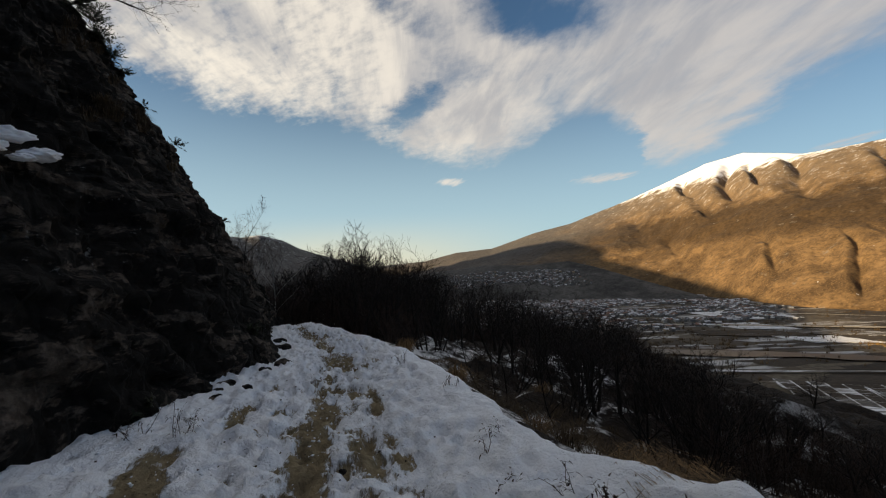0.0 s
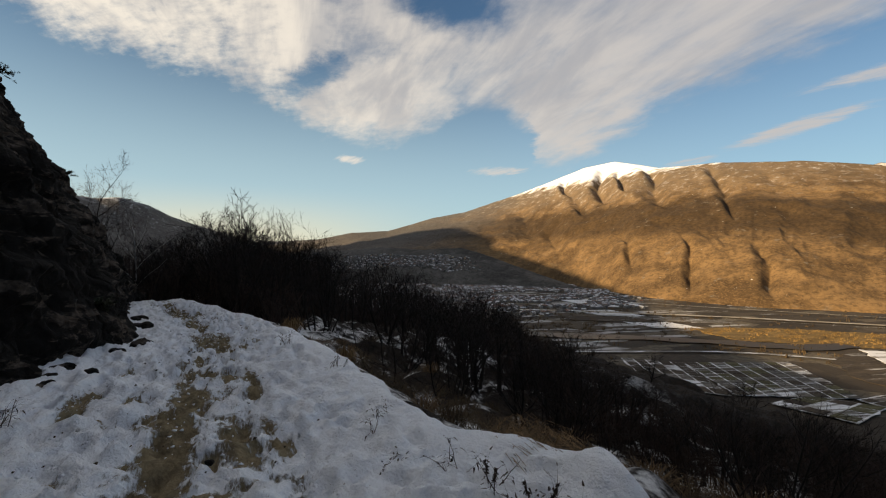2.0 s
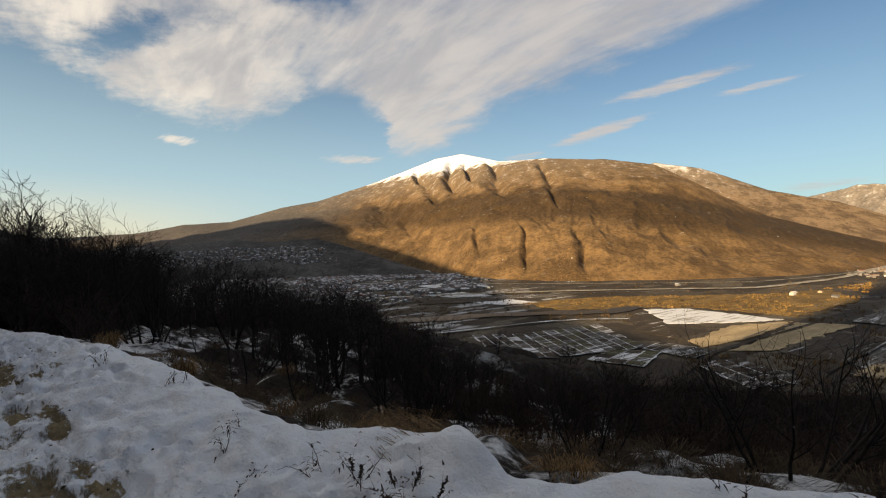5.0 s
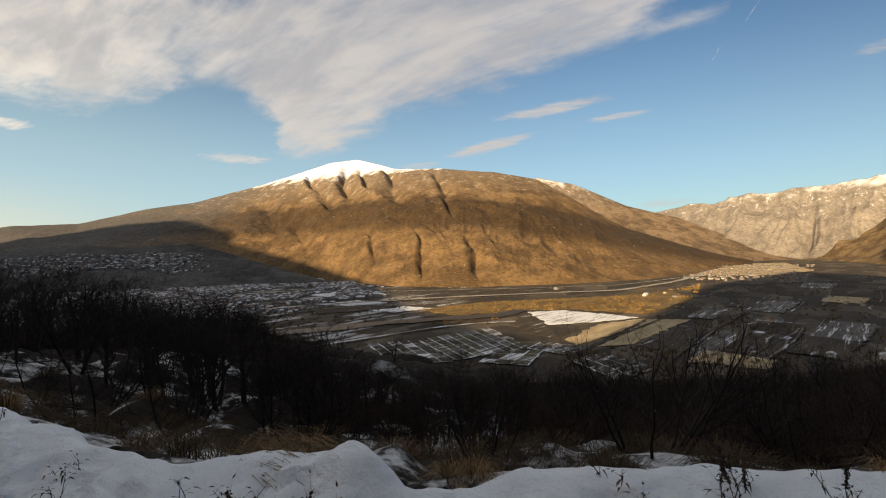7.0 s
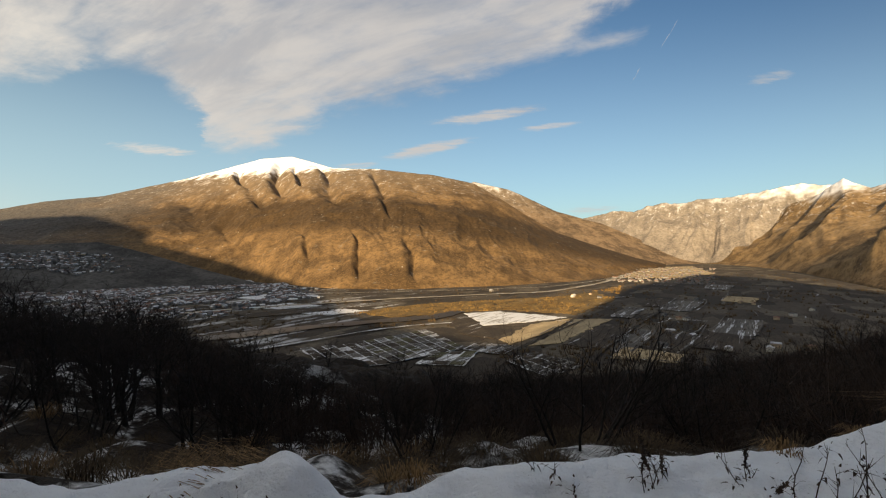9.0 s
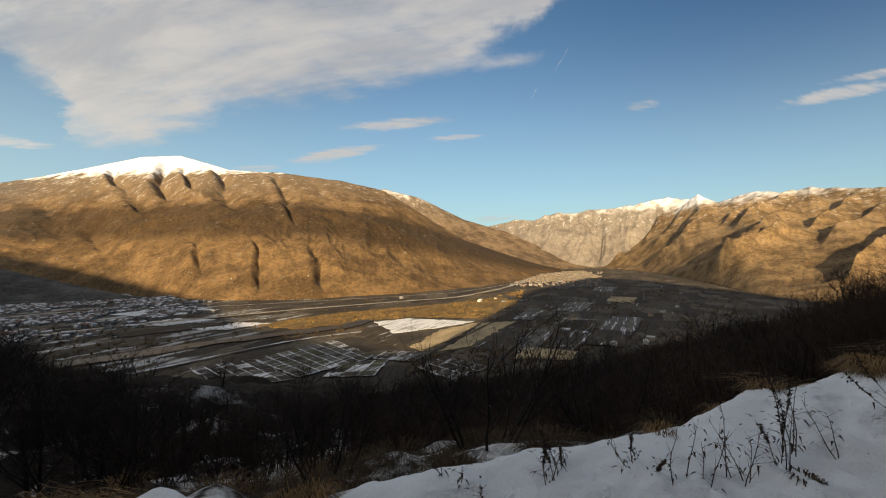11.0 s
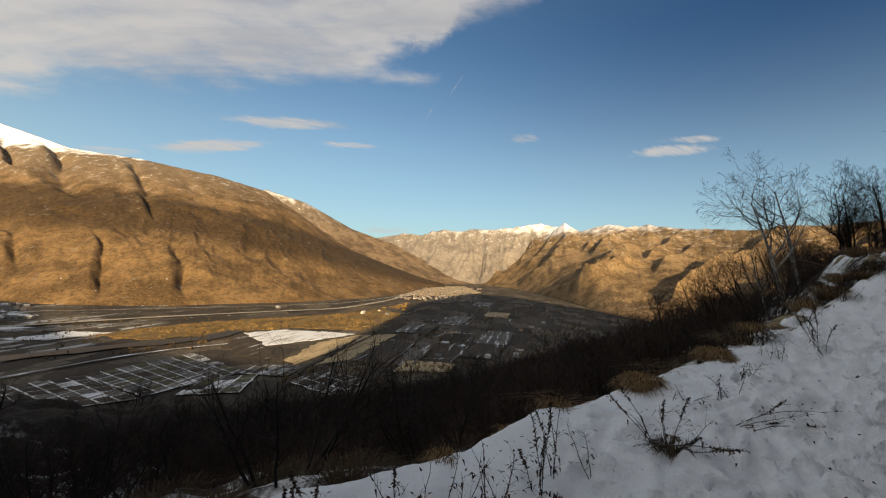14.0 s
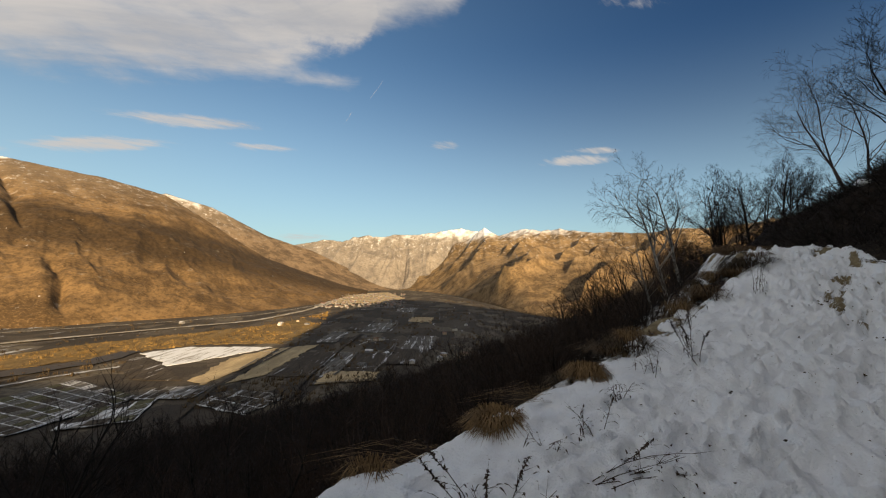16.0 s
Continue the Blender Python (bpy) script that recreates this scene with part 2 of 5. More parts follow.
def mountain_material(name, woods, grass, snow_lo, snow_hi, flecks, ragged, shadow_lo=2000, shadow_hi=3000):
    """Bare winter woods and dead grass below, rock and snow above the snow line."""
    m, n, b, pos = material(name, 0.95)
    sep = n.add("ShaderNodeSeparateXYZ")
    n.put(sep.inputs[0], pos)
    z = sep.outputs[2]
    big = n.noise(pos, 0.0035, 6, 0.6)
    mid = n.noise(pos, 0.012, 6, 0.6)
    fine = n.noise(pos, 0.07, 5, 0.65)
    col = n.mix(n.step(n.math("ADD", n.math("MULTIPLY", mid, 0.6), n.math("MULTIPLY", big, 0.4)), 0.40, 0.60), woods, grass)
    col = n.mix(n.math("MULTIPLY", n.step(fine, 0.42, 0.66), 0.6), col, tuple(v * 0.45 for v in woods))
    col = n.mix(n.math("MULTIPLY", n.step(n.noise(pos, 0.16, 4, 0.7), 0.50, 0.66), 0.45), col, tuple(v * 1.35 for v in grass))
    # paler, greyer pastures and scree towards the crest
    high = n.step(n.math("ADD", z, n.math("MULTIPLY", n.math("SUBTRACT", mid, 0.5), 300.0)), 260.0, 520.0)
    col = n.mix(n.math("MULTIPLY", high, 0.55), col, tuple(0.35 * a + 0.65 * b for a, b in zip(grass, (0.17, 0.145, 0.115))))
    # a mid-slope cloud shadow, painted as a dark belt in the base colour
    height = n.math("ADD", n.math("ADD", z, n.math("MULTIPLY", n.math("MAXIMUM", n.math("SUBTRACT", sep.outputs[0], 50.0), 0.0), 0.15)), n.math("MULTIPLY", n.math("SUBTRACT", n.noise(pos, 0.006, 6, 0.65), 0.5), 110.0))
    shadow_belt = n.math("MULTIPLY", n.step(height, shadow_lo, shadow_lo + 80), n.step(height, shadow_hi + 70, shadow_hi))
    col = n.mix(n.math("MULTIPLY", shadow_belt, 0.82), col, n.mix(n.step(fine, 0.35, 0.65), tuple(v * 0.62 for v in woods), tuple(v * 0.30 for v in woods)))
    # haze and thin snow on the -x flank, painted as a greyer base colour
    hazy_flank = n.step(n.math("ADD", sep.outputs[0], n.math("MULTIPLY", n.math("SUBTRACT", big, 0.5), 900.0)), -1150.0, -2300.0)
    col = n.mix(n.math("MULTIPLY", hazy_flank, 0.8), col, n.mix(n.step(fine, 0.40, 0.62), (0.120, 0.112, 0.104), (0.062, 0.058, 0.056)))
    rock = n.math("MULTIPLY", n.step(n.noise(pos, 0.022, 8, 0.72), 0.60, 0.70), 0.7)
    col = n.mix(rock, col, (0.20, 0.175, 0.145))
    spots = n.math("MULTIPLY", n.step(n.noise(pos, 0.045, 4, 0.6), 0.71, 0.76), flecks)
    line = n.math("ADD", z, n.math("MULTIPLY", n.math("SUBTRACT", mid, 0.5), ragged))
    cap = n.math("MAXIMUM", n.step(line, snow_lo, snow_hi), n.math("MULTIPLY", n.math("MULTIPLY", n.step(n.noise(n.mapping(pos, (1, 1, 0.4)), 0.03, 7, 0.75), 0.54, 0.66), n.step(line, snow_lo - 330.0, snow_lo + 60.0)), 0.55))
    n.put(b.inputs["Base Color"], n.mix(n.math("MAXIMUM", cap, spots), col, (0.86, 0.86, 0.88)))
    crowns = n.noise(pos, 0.13, 4, 0.7)
    bump(n, b, n.math("ADD", n.math("MULTIPLY", mid, 0.8), n.math("ADD", n.math("MULTIPLY", n.noise(pos, 0.04, 4, 0.6), 0.45), n.math("MULTIPLY", crowns, 0.22))), 0.45, 10.0)
    return m


def valley_material():
    """Valley floor: scrub, ploughed earth and broken snow in long strips."""
    m, n, b, pos = material("valley_floor_earth_and_snow", 0.95)
    turned = n.mapping(pos, (1, 1, 1), (0, 0, radians(-44)))
    cells = n.add("ShaderNodeTexVoronoi")
    cells.distance = "CHEBYCHEV"
    n.put(cells.inputs["Vector"], n.mapping(turned, (0.010, 0.022, 0.0)))
    cells.inputs["Scale"].default_value = 1.0
    sep = n.add("ShaderNodeSeparateColor")
    n.put(sep.inputs[0], cells.outputs["Color"])
    tone = sep.outputs[0]
    fine = n.noise(pos, 0.12, 7, 0.7)
    earth = n.ramp(tone, [(0.0, (0.036, 0.028, 0.020)), (0.35, (0.060, 0.046, 0.034)), (0.6, (0.080, 0.063, 0.045)), (0.85, (0.14, 0.115, 0.082))])
    earth = n.mix(n.math("MULTIPLY", n.step(fine, 0.42, 0.62), 0.6), earth, (0.035, 0.028, 0.02))
    axes = n.add("ShaderNodeSeparateXYZ")
    n.put(axes.inputs[0], pos)
    patch = n.noise(n.mapping(turned, (0.006, 0.03, 0.0)), 1.0, 7, 0.7)
    cover = n.math("MULTIPLY", n.step(n.math("ADD", patch, n.math("ADD", n.math("MULTIPLY", sep.outputs[1], 0.22), n.math("MULTIPLY", n.step(n.math("SUBTRACT", axes.outputs[0], n.math("MULTIPLY", axes.outputs[1], 0.25)), 60.0, -420.0), 0.19))), 0.86, 0.95), 0.6)
    n.put(b.inputs["Base Color"], n.mix(cover, earth, (0.74, 0.74, 0.74)))
    bump(n, b, fine, 0.6, 1.5)
    return m


MAT = dict(
    path=snow_path_material(), slope=slope_material(), rock=rock_material(), valley=valley_material(),
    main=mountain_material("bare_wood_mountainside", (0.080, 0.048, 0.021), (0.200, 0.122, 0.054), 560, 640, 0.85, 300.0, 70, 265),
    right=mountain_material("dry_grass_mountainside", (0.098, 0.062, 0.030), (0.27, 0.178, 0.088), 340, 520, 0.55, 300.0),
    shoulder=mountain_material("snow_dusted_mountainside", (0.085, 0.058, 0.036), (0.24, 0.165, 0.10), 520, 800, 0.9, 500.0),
    # far and foot: base colours greyed and lightened to stand in for haze
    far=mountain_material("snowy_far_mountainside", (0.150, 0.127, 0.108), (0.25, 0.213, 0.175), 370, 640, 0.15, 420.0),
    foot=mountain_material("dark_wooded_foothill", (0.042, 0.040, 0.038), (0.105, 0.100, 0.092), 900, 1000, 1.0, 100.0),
    snow=plain("clean_snow", (0.80, 0.82, 0.86), (0.90, 0.91, 0.94), 8, 0.7, depth=0.02),
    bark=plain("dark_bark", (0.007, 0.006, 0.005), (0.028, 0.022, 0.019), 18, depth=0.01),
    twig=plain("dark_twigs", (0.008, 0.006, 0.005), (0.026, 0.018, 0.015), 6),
    birch=plain("pale_birch_bark", (0.10, 0.09, 0.085), (0.50, 0.47, 0.43), 9, 0.8, depth=0.004),
    birchtwig=plain("birch_twigs", (0.05, 0.040, 0.038), (0.11, 0.085, 0.075), 6),
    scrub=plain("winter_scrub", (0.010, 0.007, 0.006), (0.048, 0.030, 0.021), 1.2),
    grass=plain("dead_grass", (0.09, 0.055, 0.025), (0.27, 0.17, 0.078), 30),
    weed=plain("dry_weed", (0.022, 0.016, 0.012), (0.075, 0.050, 0.034), 40),
    leaf=plain("dark_evergreen_leaf", (0.010, 0.014, 0.007), (0.035, 0.040, 0.018), 30, 0.6),
)

# ---- numeric noise for the land forms ----
_R = np.random.RandomState(7)
_TAB = _R.rand(256, 256)


def vnoise(x, y):
    xi, yi = np.floor(x).astype(int), np.floor(y).astype(int)
    fx, fy = x - xi, y - yi
    fx, fy = fx * fx * (3 - 2 * fx), fy * fy * (3 - 2 * fy)
    a, b = _TAB[xi % 256, yi % 256], _TAB[(xi + 1) % 256, yi % 256]
    c, d = _TAB[xi % 256, (yi + 1) % 256], _TAB[(xi + 1) % 256, (yi + 1) % 256]
    return (a * (1 - fx) + b * fx) * (1 - fy) + (c * (1 - fx) + d * fx) * fy - 0.5


def fbm(x, y, octaves=5, gain=0.5):
    x, y = np.asarray(x, float), np.asarray(y, float)
    total, amp = np.zeros(np.broadcast(x, y).shape), 1.0
    for k in range(octaves):
        total = total + amp * vnoise(x * 2 ** k + 17.3 * k, y * 2 ** k + 5.1 * k)
        amp *= gain
    return total


def ridged(x, y, octaves=4, gain=0.5):
    x, y = np.asarray(x, float), np.asarray(y, float)
    total, amp = np.zeros(np.broadcast(x, y).shape), 1.0
    for k in range(octaves):
        total = total + amp * (1 - np.abs(vnoise(x * 2 ** k + 31.7 * k, y * 2 ** k + 9.2 * k)) * 4)
        amp *= gain
    return total


def smooth(t):
    t = np.clip(t, 0, 1)
    return t * t * (3 - 2 * t)


def grid_mesh(name, X, Y, Z, mat, attrs=None, keep=None):
    """A sheet from three arrays of the same shape."""
    rows, cols = X.shape
    i = np.arange(rows * cols).reshape(rows, cols)
    quads = np.stack([i[:-1, :-1], i[:-1, 1:], i[1:, 1:], i[1:, :-1]], -1).reshape(-1, 4)
    if keep is not None:
        quads = quads[keep.reshape(-1)]
    me = bpy.data.meshes.new(name)
    me.from_pydata(np.stack([X, Y, Z], -1).reshape(-1, 3).tolist(), [], quads.tolist())
    for key, value in (attrs or {}).items():
        a = me.attributes.new(key, "FLOAT", "POINT")
        a.data.foreach_set("value", np.ascontiguousarray(value, dtype=np.float32).reshape(-1))
    me.materials.append(mat)
    me.polygons.foreach_set("use_smooth", np.ones(len(quads), dtype=bool))
    me.update()
    return new(name, me)


# ---- the lie of the land ----
FLOOR = -148.0
OUT_X = [-40, -24, -16, -9, -6, -4.2, -3.2, -2.1, -1.0, -0.4, 0.5, 1.6, 2.7, 4.0, 5.4, 7.0, 8.2, 9.3, 11.1, 13.0, 17, 22, 40]
OUT_Y = [22, 11.5, 7.4, 6.1, 5.0, 4.3, 3.8, 3.4, 3.5, 3.05, 3.2, 3.1, 2.8, 2.93, 2.75, 2.6, 2.4, 2.2, 1.95, 2.0, 3.2, 4.0, 6]
IN_X = [-40, -24, -17.4, -12.4, -8.4, -7.5, -6.6, -6.0, -5.4, -3, 3, 8, 12, 13.2, 16, 20, 40]
IN_Y = [17.5, 9.0, 6.6, 4.6, 3.1, 2.2, 1.4, 0.5, -1.4, -2.0, -2.0, -1.0, -0.1, 0.35, 1.7, 3.3, 5.5]


def out_edge(x):
    return np.interp(x, OUT_X, OUT_Y)


def in_edge(x):
    return np.interp(x, IN_X, IN_Y)


def path_level(x):
    x = np.asarray(x, float)
    return np.where(x > 0, np.where(x < 13, 0.0132 * x * x, 2.23 + 0.04 * np.tanh((x - 13) / 6) * 6), -0.01 * np.clip(-x - 8, 0, 30) - 0.16 * np.clip(-x - 16.3, 0, 12))


def land(x, y):
    """Height of the hillside round the path (the path's own snow lies on top of it)."""
    base = path_level(x)
    d = y - out_edge(x)
    e = in_edge(x) - y - np.interp(x, [-9, -5, -3, -1], [1.6, 1.6, 0.6, 0.0])
    dd = np.clip(d, 0, None)
    steep = np.interp(x, [-6, 2, 6, 12, 40], [0.30, 0.33, 0.72, 0.85, 0.55])
    fall = steep * np.minimum(dd, 15) + 0.37 * np.clip(dd - 15, 0, None) + 0.25 * smooth(dd / 0.8)
    rough = fbm(x / 3.1, y / 3.1, 4) * np.clip(dd / 3, 0, 1) * 0.9 + fbm(x / 0.9 + 5, y / 0.9, 2) * np.clip(dd - 0.2, 0, 1) * 0.38 + fbm(x / 22, y / 22, 3) * np.clip(dd / 20, 0, 1) * 5
    ee = np.clip(e, 0, None)
    climb = np.interp(x, [-30, -6, 4, 12, 30], [0.9, 0.9, 0.9, 0.66, 0.61]) * np.minimum(ee, 25) + 0.55 * np.clip(ee - 25, 0, None) + fbm(x / 2.0 + 9, y / 2.0, 4) * np.clip(ee, 0, 1) * 0.8
    climb = np.minimum(climb, 42 + 0.1 * ee)
    z = base - fall + rough + climb
    return np.maximum(z, FLOOR + fbm(x / 60, y / 60, 3) * 0.8)


def build_ground():
    az = np.concatenate([np.arange(-180, -105, 3.0), np.arange(-105, 105, 0.4), np.arange(105, 180.1, 3.0)])
    r = np.concatenate([np.arange(0.0, 30, 0.25), 30 * (4950 / 30.0) ** np.linspace(0, 1, 190)])
    A, R = np.meshgrid(np.radians(az), r)
    X, Y = R * np.sin(A), R * np.cos(A)
    Z = land(X, Y)
    under = (Y < out_edge(X) - 0.1) & (Y > in_edge(X) + 0.1) & (X > -24) & (X < 17)
    Z = Z - 0.25 * under
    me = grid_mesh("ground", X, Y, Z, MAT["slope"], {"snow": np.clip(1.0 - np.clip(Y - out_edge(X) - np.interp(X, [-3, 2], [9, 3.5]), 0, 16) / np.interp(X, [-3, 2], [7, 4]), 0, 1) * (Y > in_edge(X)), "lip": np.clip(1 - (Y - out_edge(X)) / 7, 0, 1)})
    me.data.materials.append(MAT["valley"])
    low = (Z < FLOOR + 3).astype(int)[:-1, :-1].reshape(-1)
    me.data.polygons.foreach_set("material_index", low)
    return tagged(me, "snow-patched hillside falling to a broad flat valley floor", "ground", kind="structure")


RUTS = [([(-1.6, 0.2), (-2.6, 0.85), (-3.4, 1.43), (-4.6, 2.2), (-6, 3.05), (-7.7, 3.95), (-10, 4.9), (-13, 5.8), (-17, 7.0)], 0.24, 1.0),
        ([(-1.6, 1.3), (-2.2, 1.72), (-2.75, 2.1), (-3.4, 2.42), (-4.4, 2.82), (-5.4, 3.4), (-7, 4.3)], 0.13, 0.85),
        ([(-3.9, 0.35), (-4.5, 0.5), (-5.1, 0.75)], 0.26, 1.0), ([(-5.3, 1.45), (-5.9, 1.75), (-6.9, 2.6), (-7.6, 3.1)], 0.20, 0.8),
        ([(-3.0, 1.9), (-4.5, 2.55), (-6.2, 3.55), (-8.5, 4.6)], 0.22, 0.66), ([(-2.2, 1.15), (-2.5, 1.4), (-2.9, 1.6)], 0.14, 0.75)]


def bare_patches(x, y):
    """Wheel ruts and puddled earth where the snow has worn through on the path."""
    broken = fbm(x / 0.55 + 3, y / 0.45, 5, 0.6)
    v = np.zeros(x.shape)
    for pts, width, power in RUTS:
        best = np.full(x.shape, 1e9)
        for (ax, ay), (bx, by) in zip(pts, pts[1:]):
            l2 = (bx - ax) ** 2 + (by - ay) ** 2
            h = np.clip(((x - ax) * (bx - ax) + (y - ay) * (by - ay)) / l2, 0, 1)
            best = np.minimum(best, np.hypot(x - ax - h * (bx - ax), y - ay - h * (by - ay)))
        v = np.maximum(v, np.exp(-(best / width) ** 2) * power * (0.66 + 1.25 * broken))
    spread = smooth((-x - 1.0) / 2.0) * np.clip(1 - np.abs(y - 0.4 * in_edge(x) - 0.6 * out_edge(x)) / 1.6, 0, 1)
    v = np.maximum(v, spread * (0.36 + 0.9 * fbm(x / 0.28, y / 0.2 + 6, 4, 0.6)))
    # thawed holes along the hill side of the climbing stretch, and worn grass near its brow
    across = (y - in_edge(x)) / (out_edge(x) - in_edge(x))
    thaw = smooth((x - 3.0) / 4.0) * smooth((0.62 - across) / 0.45)
    v = np.maximum(v, thaw * (0.22 + 1.30 * fbm(x / 0.55, y / 0.22 + 2, 4, 0.6)))
    brow = smooth((x - 8.5) / 3.0) * smooth((np.abs(across - 0.5) - 0.18) / 0.3)
    v = np.maximum(v, brow * (0.06 + 1.0 * fbm(x / 0.45 + 7, y / 0.25, 4, 0.6)))
    verge = smooth((x - 6.0) / 2.5) * smooth((across - 0.80) / 0.16)
    v = np.maximum(v, verge * (0.50 + 1.0 * fbm(x / 0.5 + 2, y / 0.3, 4, 0.6)))
    return np.clip(v, 0, 1)


def build_path():
    step = 0.04
    xs, ts = np.arange(-18.6, 16.5, step), np.linspace(0, 1, 135)
    X, T = np.meshgrid(xs, ts)
    lo, hi = in_edge(X) - np.interp(X, [-16, -4, -1, 6, 9], [1.3, 1.3, 0.6, 0.35, 0.05]), out_edge(X) + 0.30 + 0.10 * fbm(X / 0.5, X * 0, 3) + 0.25 * fbm(X / 2.2 + 4, X * 0, 2)
    Y = lo + (hi - lo) * T
    base = path_level(X)
    d_out, d_in = hi - Y, Y - lo
    bare = bare_patches(X, Y)
    pits = fbm(X / 0.24, Y / 0.18, 4, 0.7)
    trod_zone = np.clip(d_out / 0.9 - 0.30, 0, 1) * np.clip(d_in / 0.6, 0, 1)
    Z = base + 0.05 - 0.065 * smooth(bare * 1.6) + 0.07 * fbm(X / 1.4, Y / 1.2, 3) + (0.015 + 0.035 * trod_zone) * pits * 1.5 + 0.040 * trod_zone * np.clip(fbm(X / 0.17 + 9, Y / 0.12, 3, 0.6), -0.6, 0.1) + 0.035 * trod_zone * np.clip(fbm(X / 0.11, Y / 0.10 + 3, 3, 0.6), -0.5, 0.15)
    # footprints along the way
    rng = np.random.RandomState(3)
    for k in range(1900):
        fx = rng.uniform(-15, 15)
        f0, f1 = float(in_edge(fx)), float(out_edge(fx))
        fy = f0 + (f1 - f0) * np.clip(rng.normal(0.56 if fx < 1 else 0.45, 0.2), 0.1, 0.9)
        if abs(fx) < 1.5 and rng.rand() < 0.5:
            continue
        a = rng.normal(-0.45 if fx < -1 else -0.05, 0.35)
        near = (np.abs(X - fx) < 0.4) & (np.abs(Y - fy) < 0.4)
        if not near.any():
            continue
        dx, dy = X[near] - fx, Y[near] - fy
        u, v = dx * math.cos(a) + dy * math.sin(a), dy * math.cos(a) - dx * math.sin(a)
        q = (u / 0.135) ** 2 + (v / 0.055) ** 2
        Z[near] += -0.062 * np.exp(-q ** 1.5) + 0.016 * np.exp(-((np.sqrt(q) - 1.45) / 0.35) ** 2)
    # deep drift along the outer lip, rounded off where it falls away
    lip = np.exp(-((d_out - 0.45) / 0.45) ** 2)
    Z += 0.07 * lip * (0.6 + 1.3 * fbm(X / 0.9 + 8, Y / 0.9, 3))
    hump = np.exp(-(((X + 0.72) / 0.40) ** 2 + ((Y - 3.12) / 0.30) ** 2) ** 1.5)
    Z += 0.16 * hump
    Z -= 0.42 * (1 - smooth(d_out / 0.42)) ** 1.3
    Z += 0.10 * (1 - smooth(d_in / 0.5)) * (X > 0) + 0.16 * (X < 0) * (1 - smooth(d_in / 1.9)) * (0.6 + 1.6 * fbm(X / 0.8, Y / 0.8 + 2, 3))
    ob = grid_mesh("snowy_path", X, Y, Z, MAT["path"], {"bare": bare, "trod": np.clip(trod_zone * (0.5 + pits), 0, 1)})
    return tagged(ob, "trodden snowy mountain track with bare muddy ruts", "path", kind="structure")


GRIDS = {}


def range_mesh(name, mat, azs, els, base_az, base_r, ridge_az, ridge_r, label, seed, gully=0.10, steps=(900, 200), power=0.92, jag=0.0, spur=8.0, slant=0.0, gullies=(), spurs=(), rough=0.0):
    """A mountain range seen from afar: skyline by compass angle and elevation, foot and crest distances."""
    a = np.linspace(azs[0], azs[-1], steps[0])
    v = np.concatenate([np.linspace(-0.02, 1, steps[1]), np.linspace(1.02, 1.25, 8)])
    A, V = np.meshgrid(a, v)
    wide = int(3.0 / (a[1] - a[0]))
    foot, crest = (np.convolve(np.pad(np.interp(a, u, w), wide, "edge"), np.ones(2 * wide + 1) / (2 * wide + 1), "valid") for u, w in ((base_az, base_r), (ridge_az, ridge_r)))
    top = 1.65 + crest * np.tan(np.radians(np.interp(a, azs, els)))
    foot, crest = foot[None, :] + 0 * V, crest[None, :] + 0 * V
    top = top + jag * ridged(a / 2.1 + seed, a * 0 + 2, 5, 0.6)
    R = foot + (crest - foot) * V
    t = np.clip(V, 0, 1) ** power
    fold = A * spur / 60 + slant * V
    bend = 0.6 * fbm(A / 9 + seed, V * 1.5, 2)
    g = ridged(fold + seed + bend, V * 0.9 + seed + bend, 3, 0.46) + 0.20 * (ridged(A / 3.2 + bend * 2 + seed, V * 2.4 + bend, 2, 0.5) - 1.0) + 0.035 * fbm(A / 1.3 + bend * 3, V * 9 + seed, 2, 0.5)
    hang = np.sin(np.pi * np.clip(V, 0, 1) ** 0.8) * 0.85 + 0.10 * np.clip(V, 0, 1)
    wide *= 2
    calm = np.convolve(np.pad(top, wide, "edge"), np.ones(2 * wide + 1) / (2 * wide + 1), "valid")
    rise = np.maximum(calm + (top - calm) * np.clip(V, 0, 1) ** 3 - FLOOR, 5)
    Z = FLOOR + rise * t + rise * gully * hang * (g - 1.0) + rise * 0.004 * fbm(A * 0.9 + seed, V * 14, 2)
    # deep ravines: compass angle at the crest and at the foot, from and to (as shares of the slope), width, depth
    for top_a, low_a, v0, v1, wide, deep in gullies:
        line = low_a + (top_a - low_a) * V + 2.6 * fbm(V * 3.1 + top_a * 1.7, V * 0 + 3, 4)
        reach = smooth((V - v0) / 0.10) * smooth((v1 - V) / 0.12)
        off = (A - line) / (wide * (0.55 + 0.7 * (1 - V)) * (1 + 0.9 * fbm(V * 5 + low_a, V * 0 + 8, 2)))
        reach = reach * (0.75 + 1.3 * fbm(V * 4 + low_a * 2.3, V * 0 + 1, 2))
        Z = Z - 1.35 * rise * deep * reach * np.exp(-np.abs(off) ** 1.4) + rise * deep * 0.7 * reach * np.exp(-((off + 2.1) / 1.2) ** 2)
    # sharp spurs: compass angle and share of the slope at the top and at the low end, height; steep on the shaded side
    for top_a, top_v, low_a, low_v, high in spurs:
        share = np.clip((V - low_v) / (top_v - low_v), -0.3, 1.2)
        line = low_a + (top_a - low_a) * share + 0.5 * fbm(V * 6 + top_a, V * 0 + 4, 3)
        reach = smooth((V - low_v + 0.06) / 0.16) * smooth((top_v + 0.10 - V) / 0.16)
        off = A - line
        edge = np.where(off < 0, np.exp(off / 0.5), np.exp(-off / 2.2))
        Z = Z + 1.5 * rise * high * reach * (edge - 0.15) * (0.95 + 0.35 * fbm(A / 1.2 + low_a, V * 7, 3))
    flat = np.radians(A) * 2600
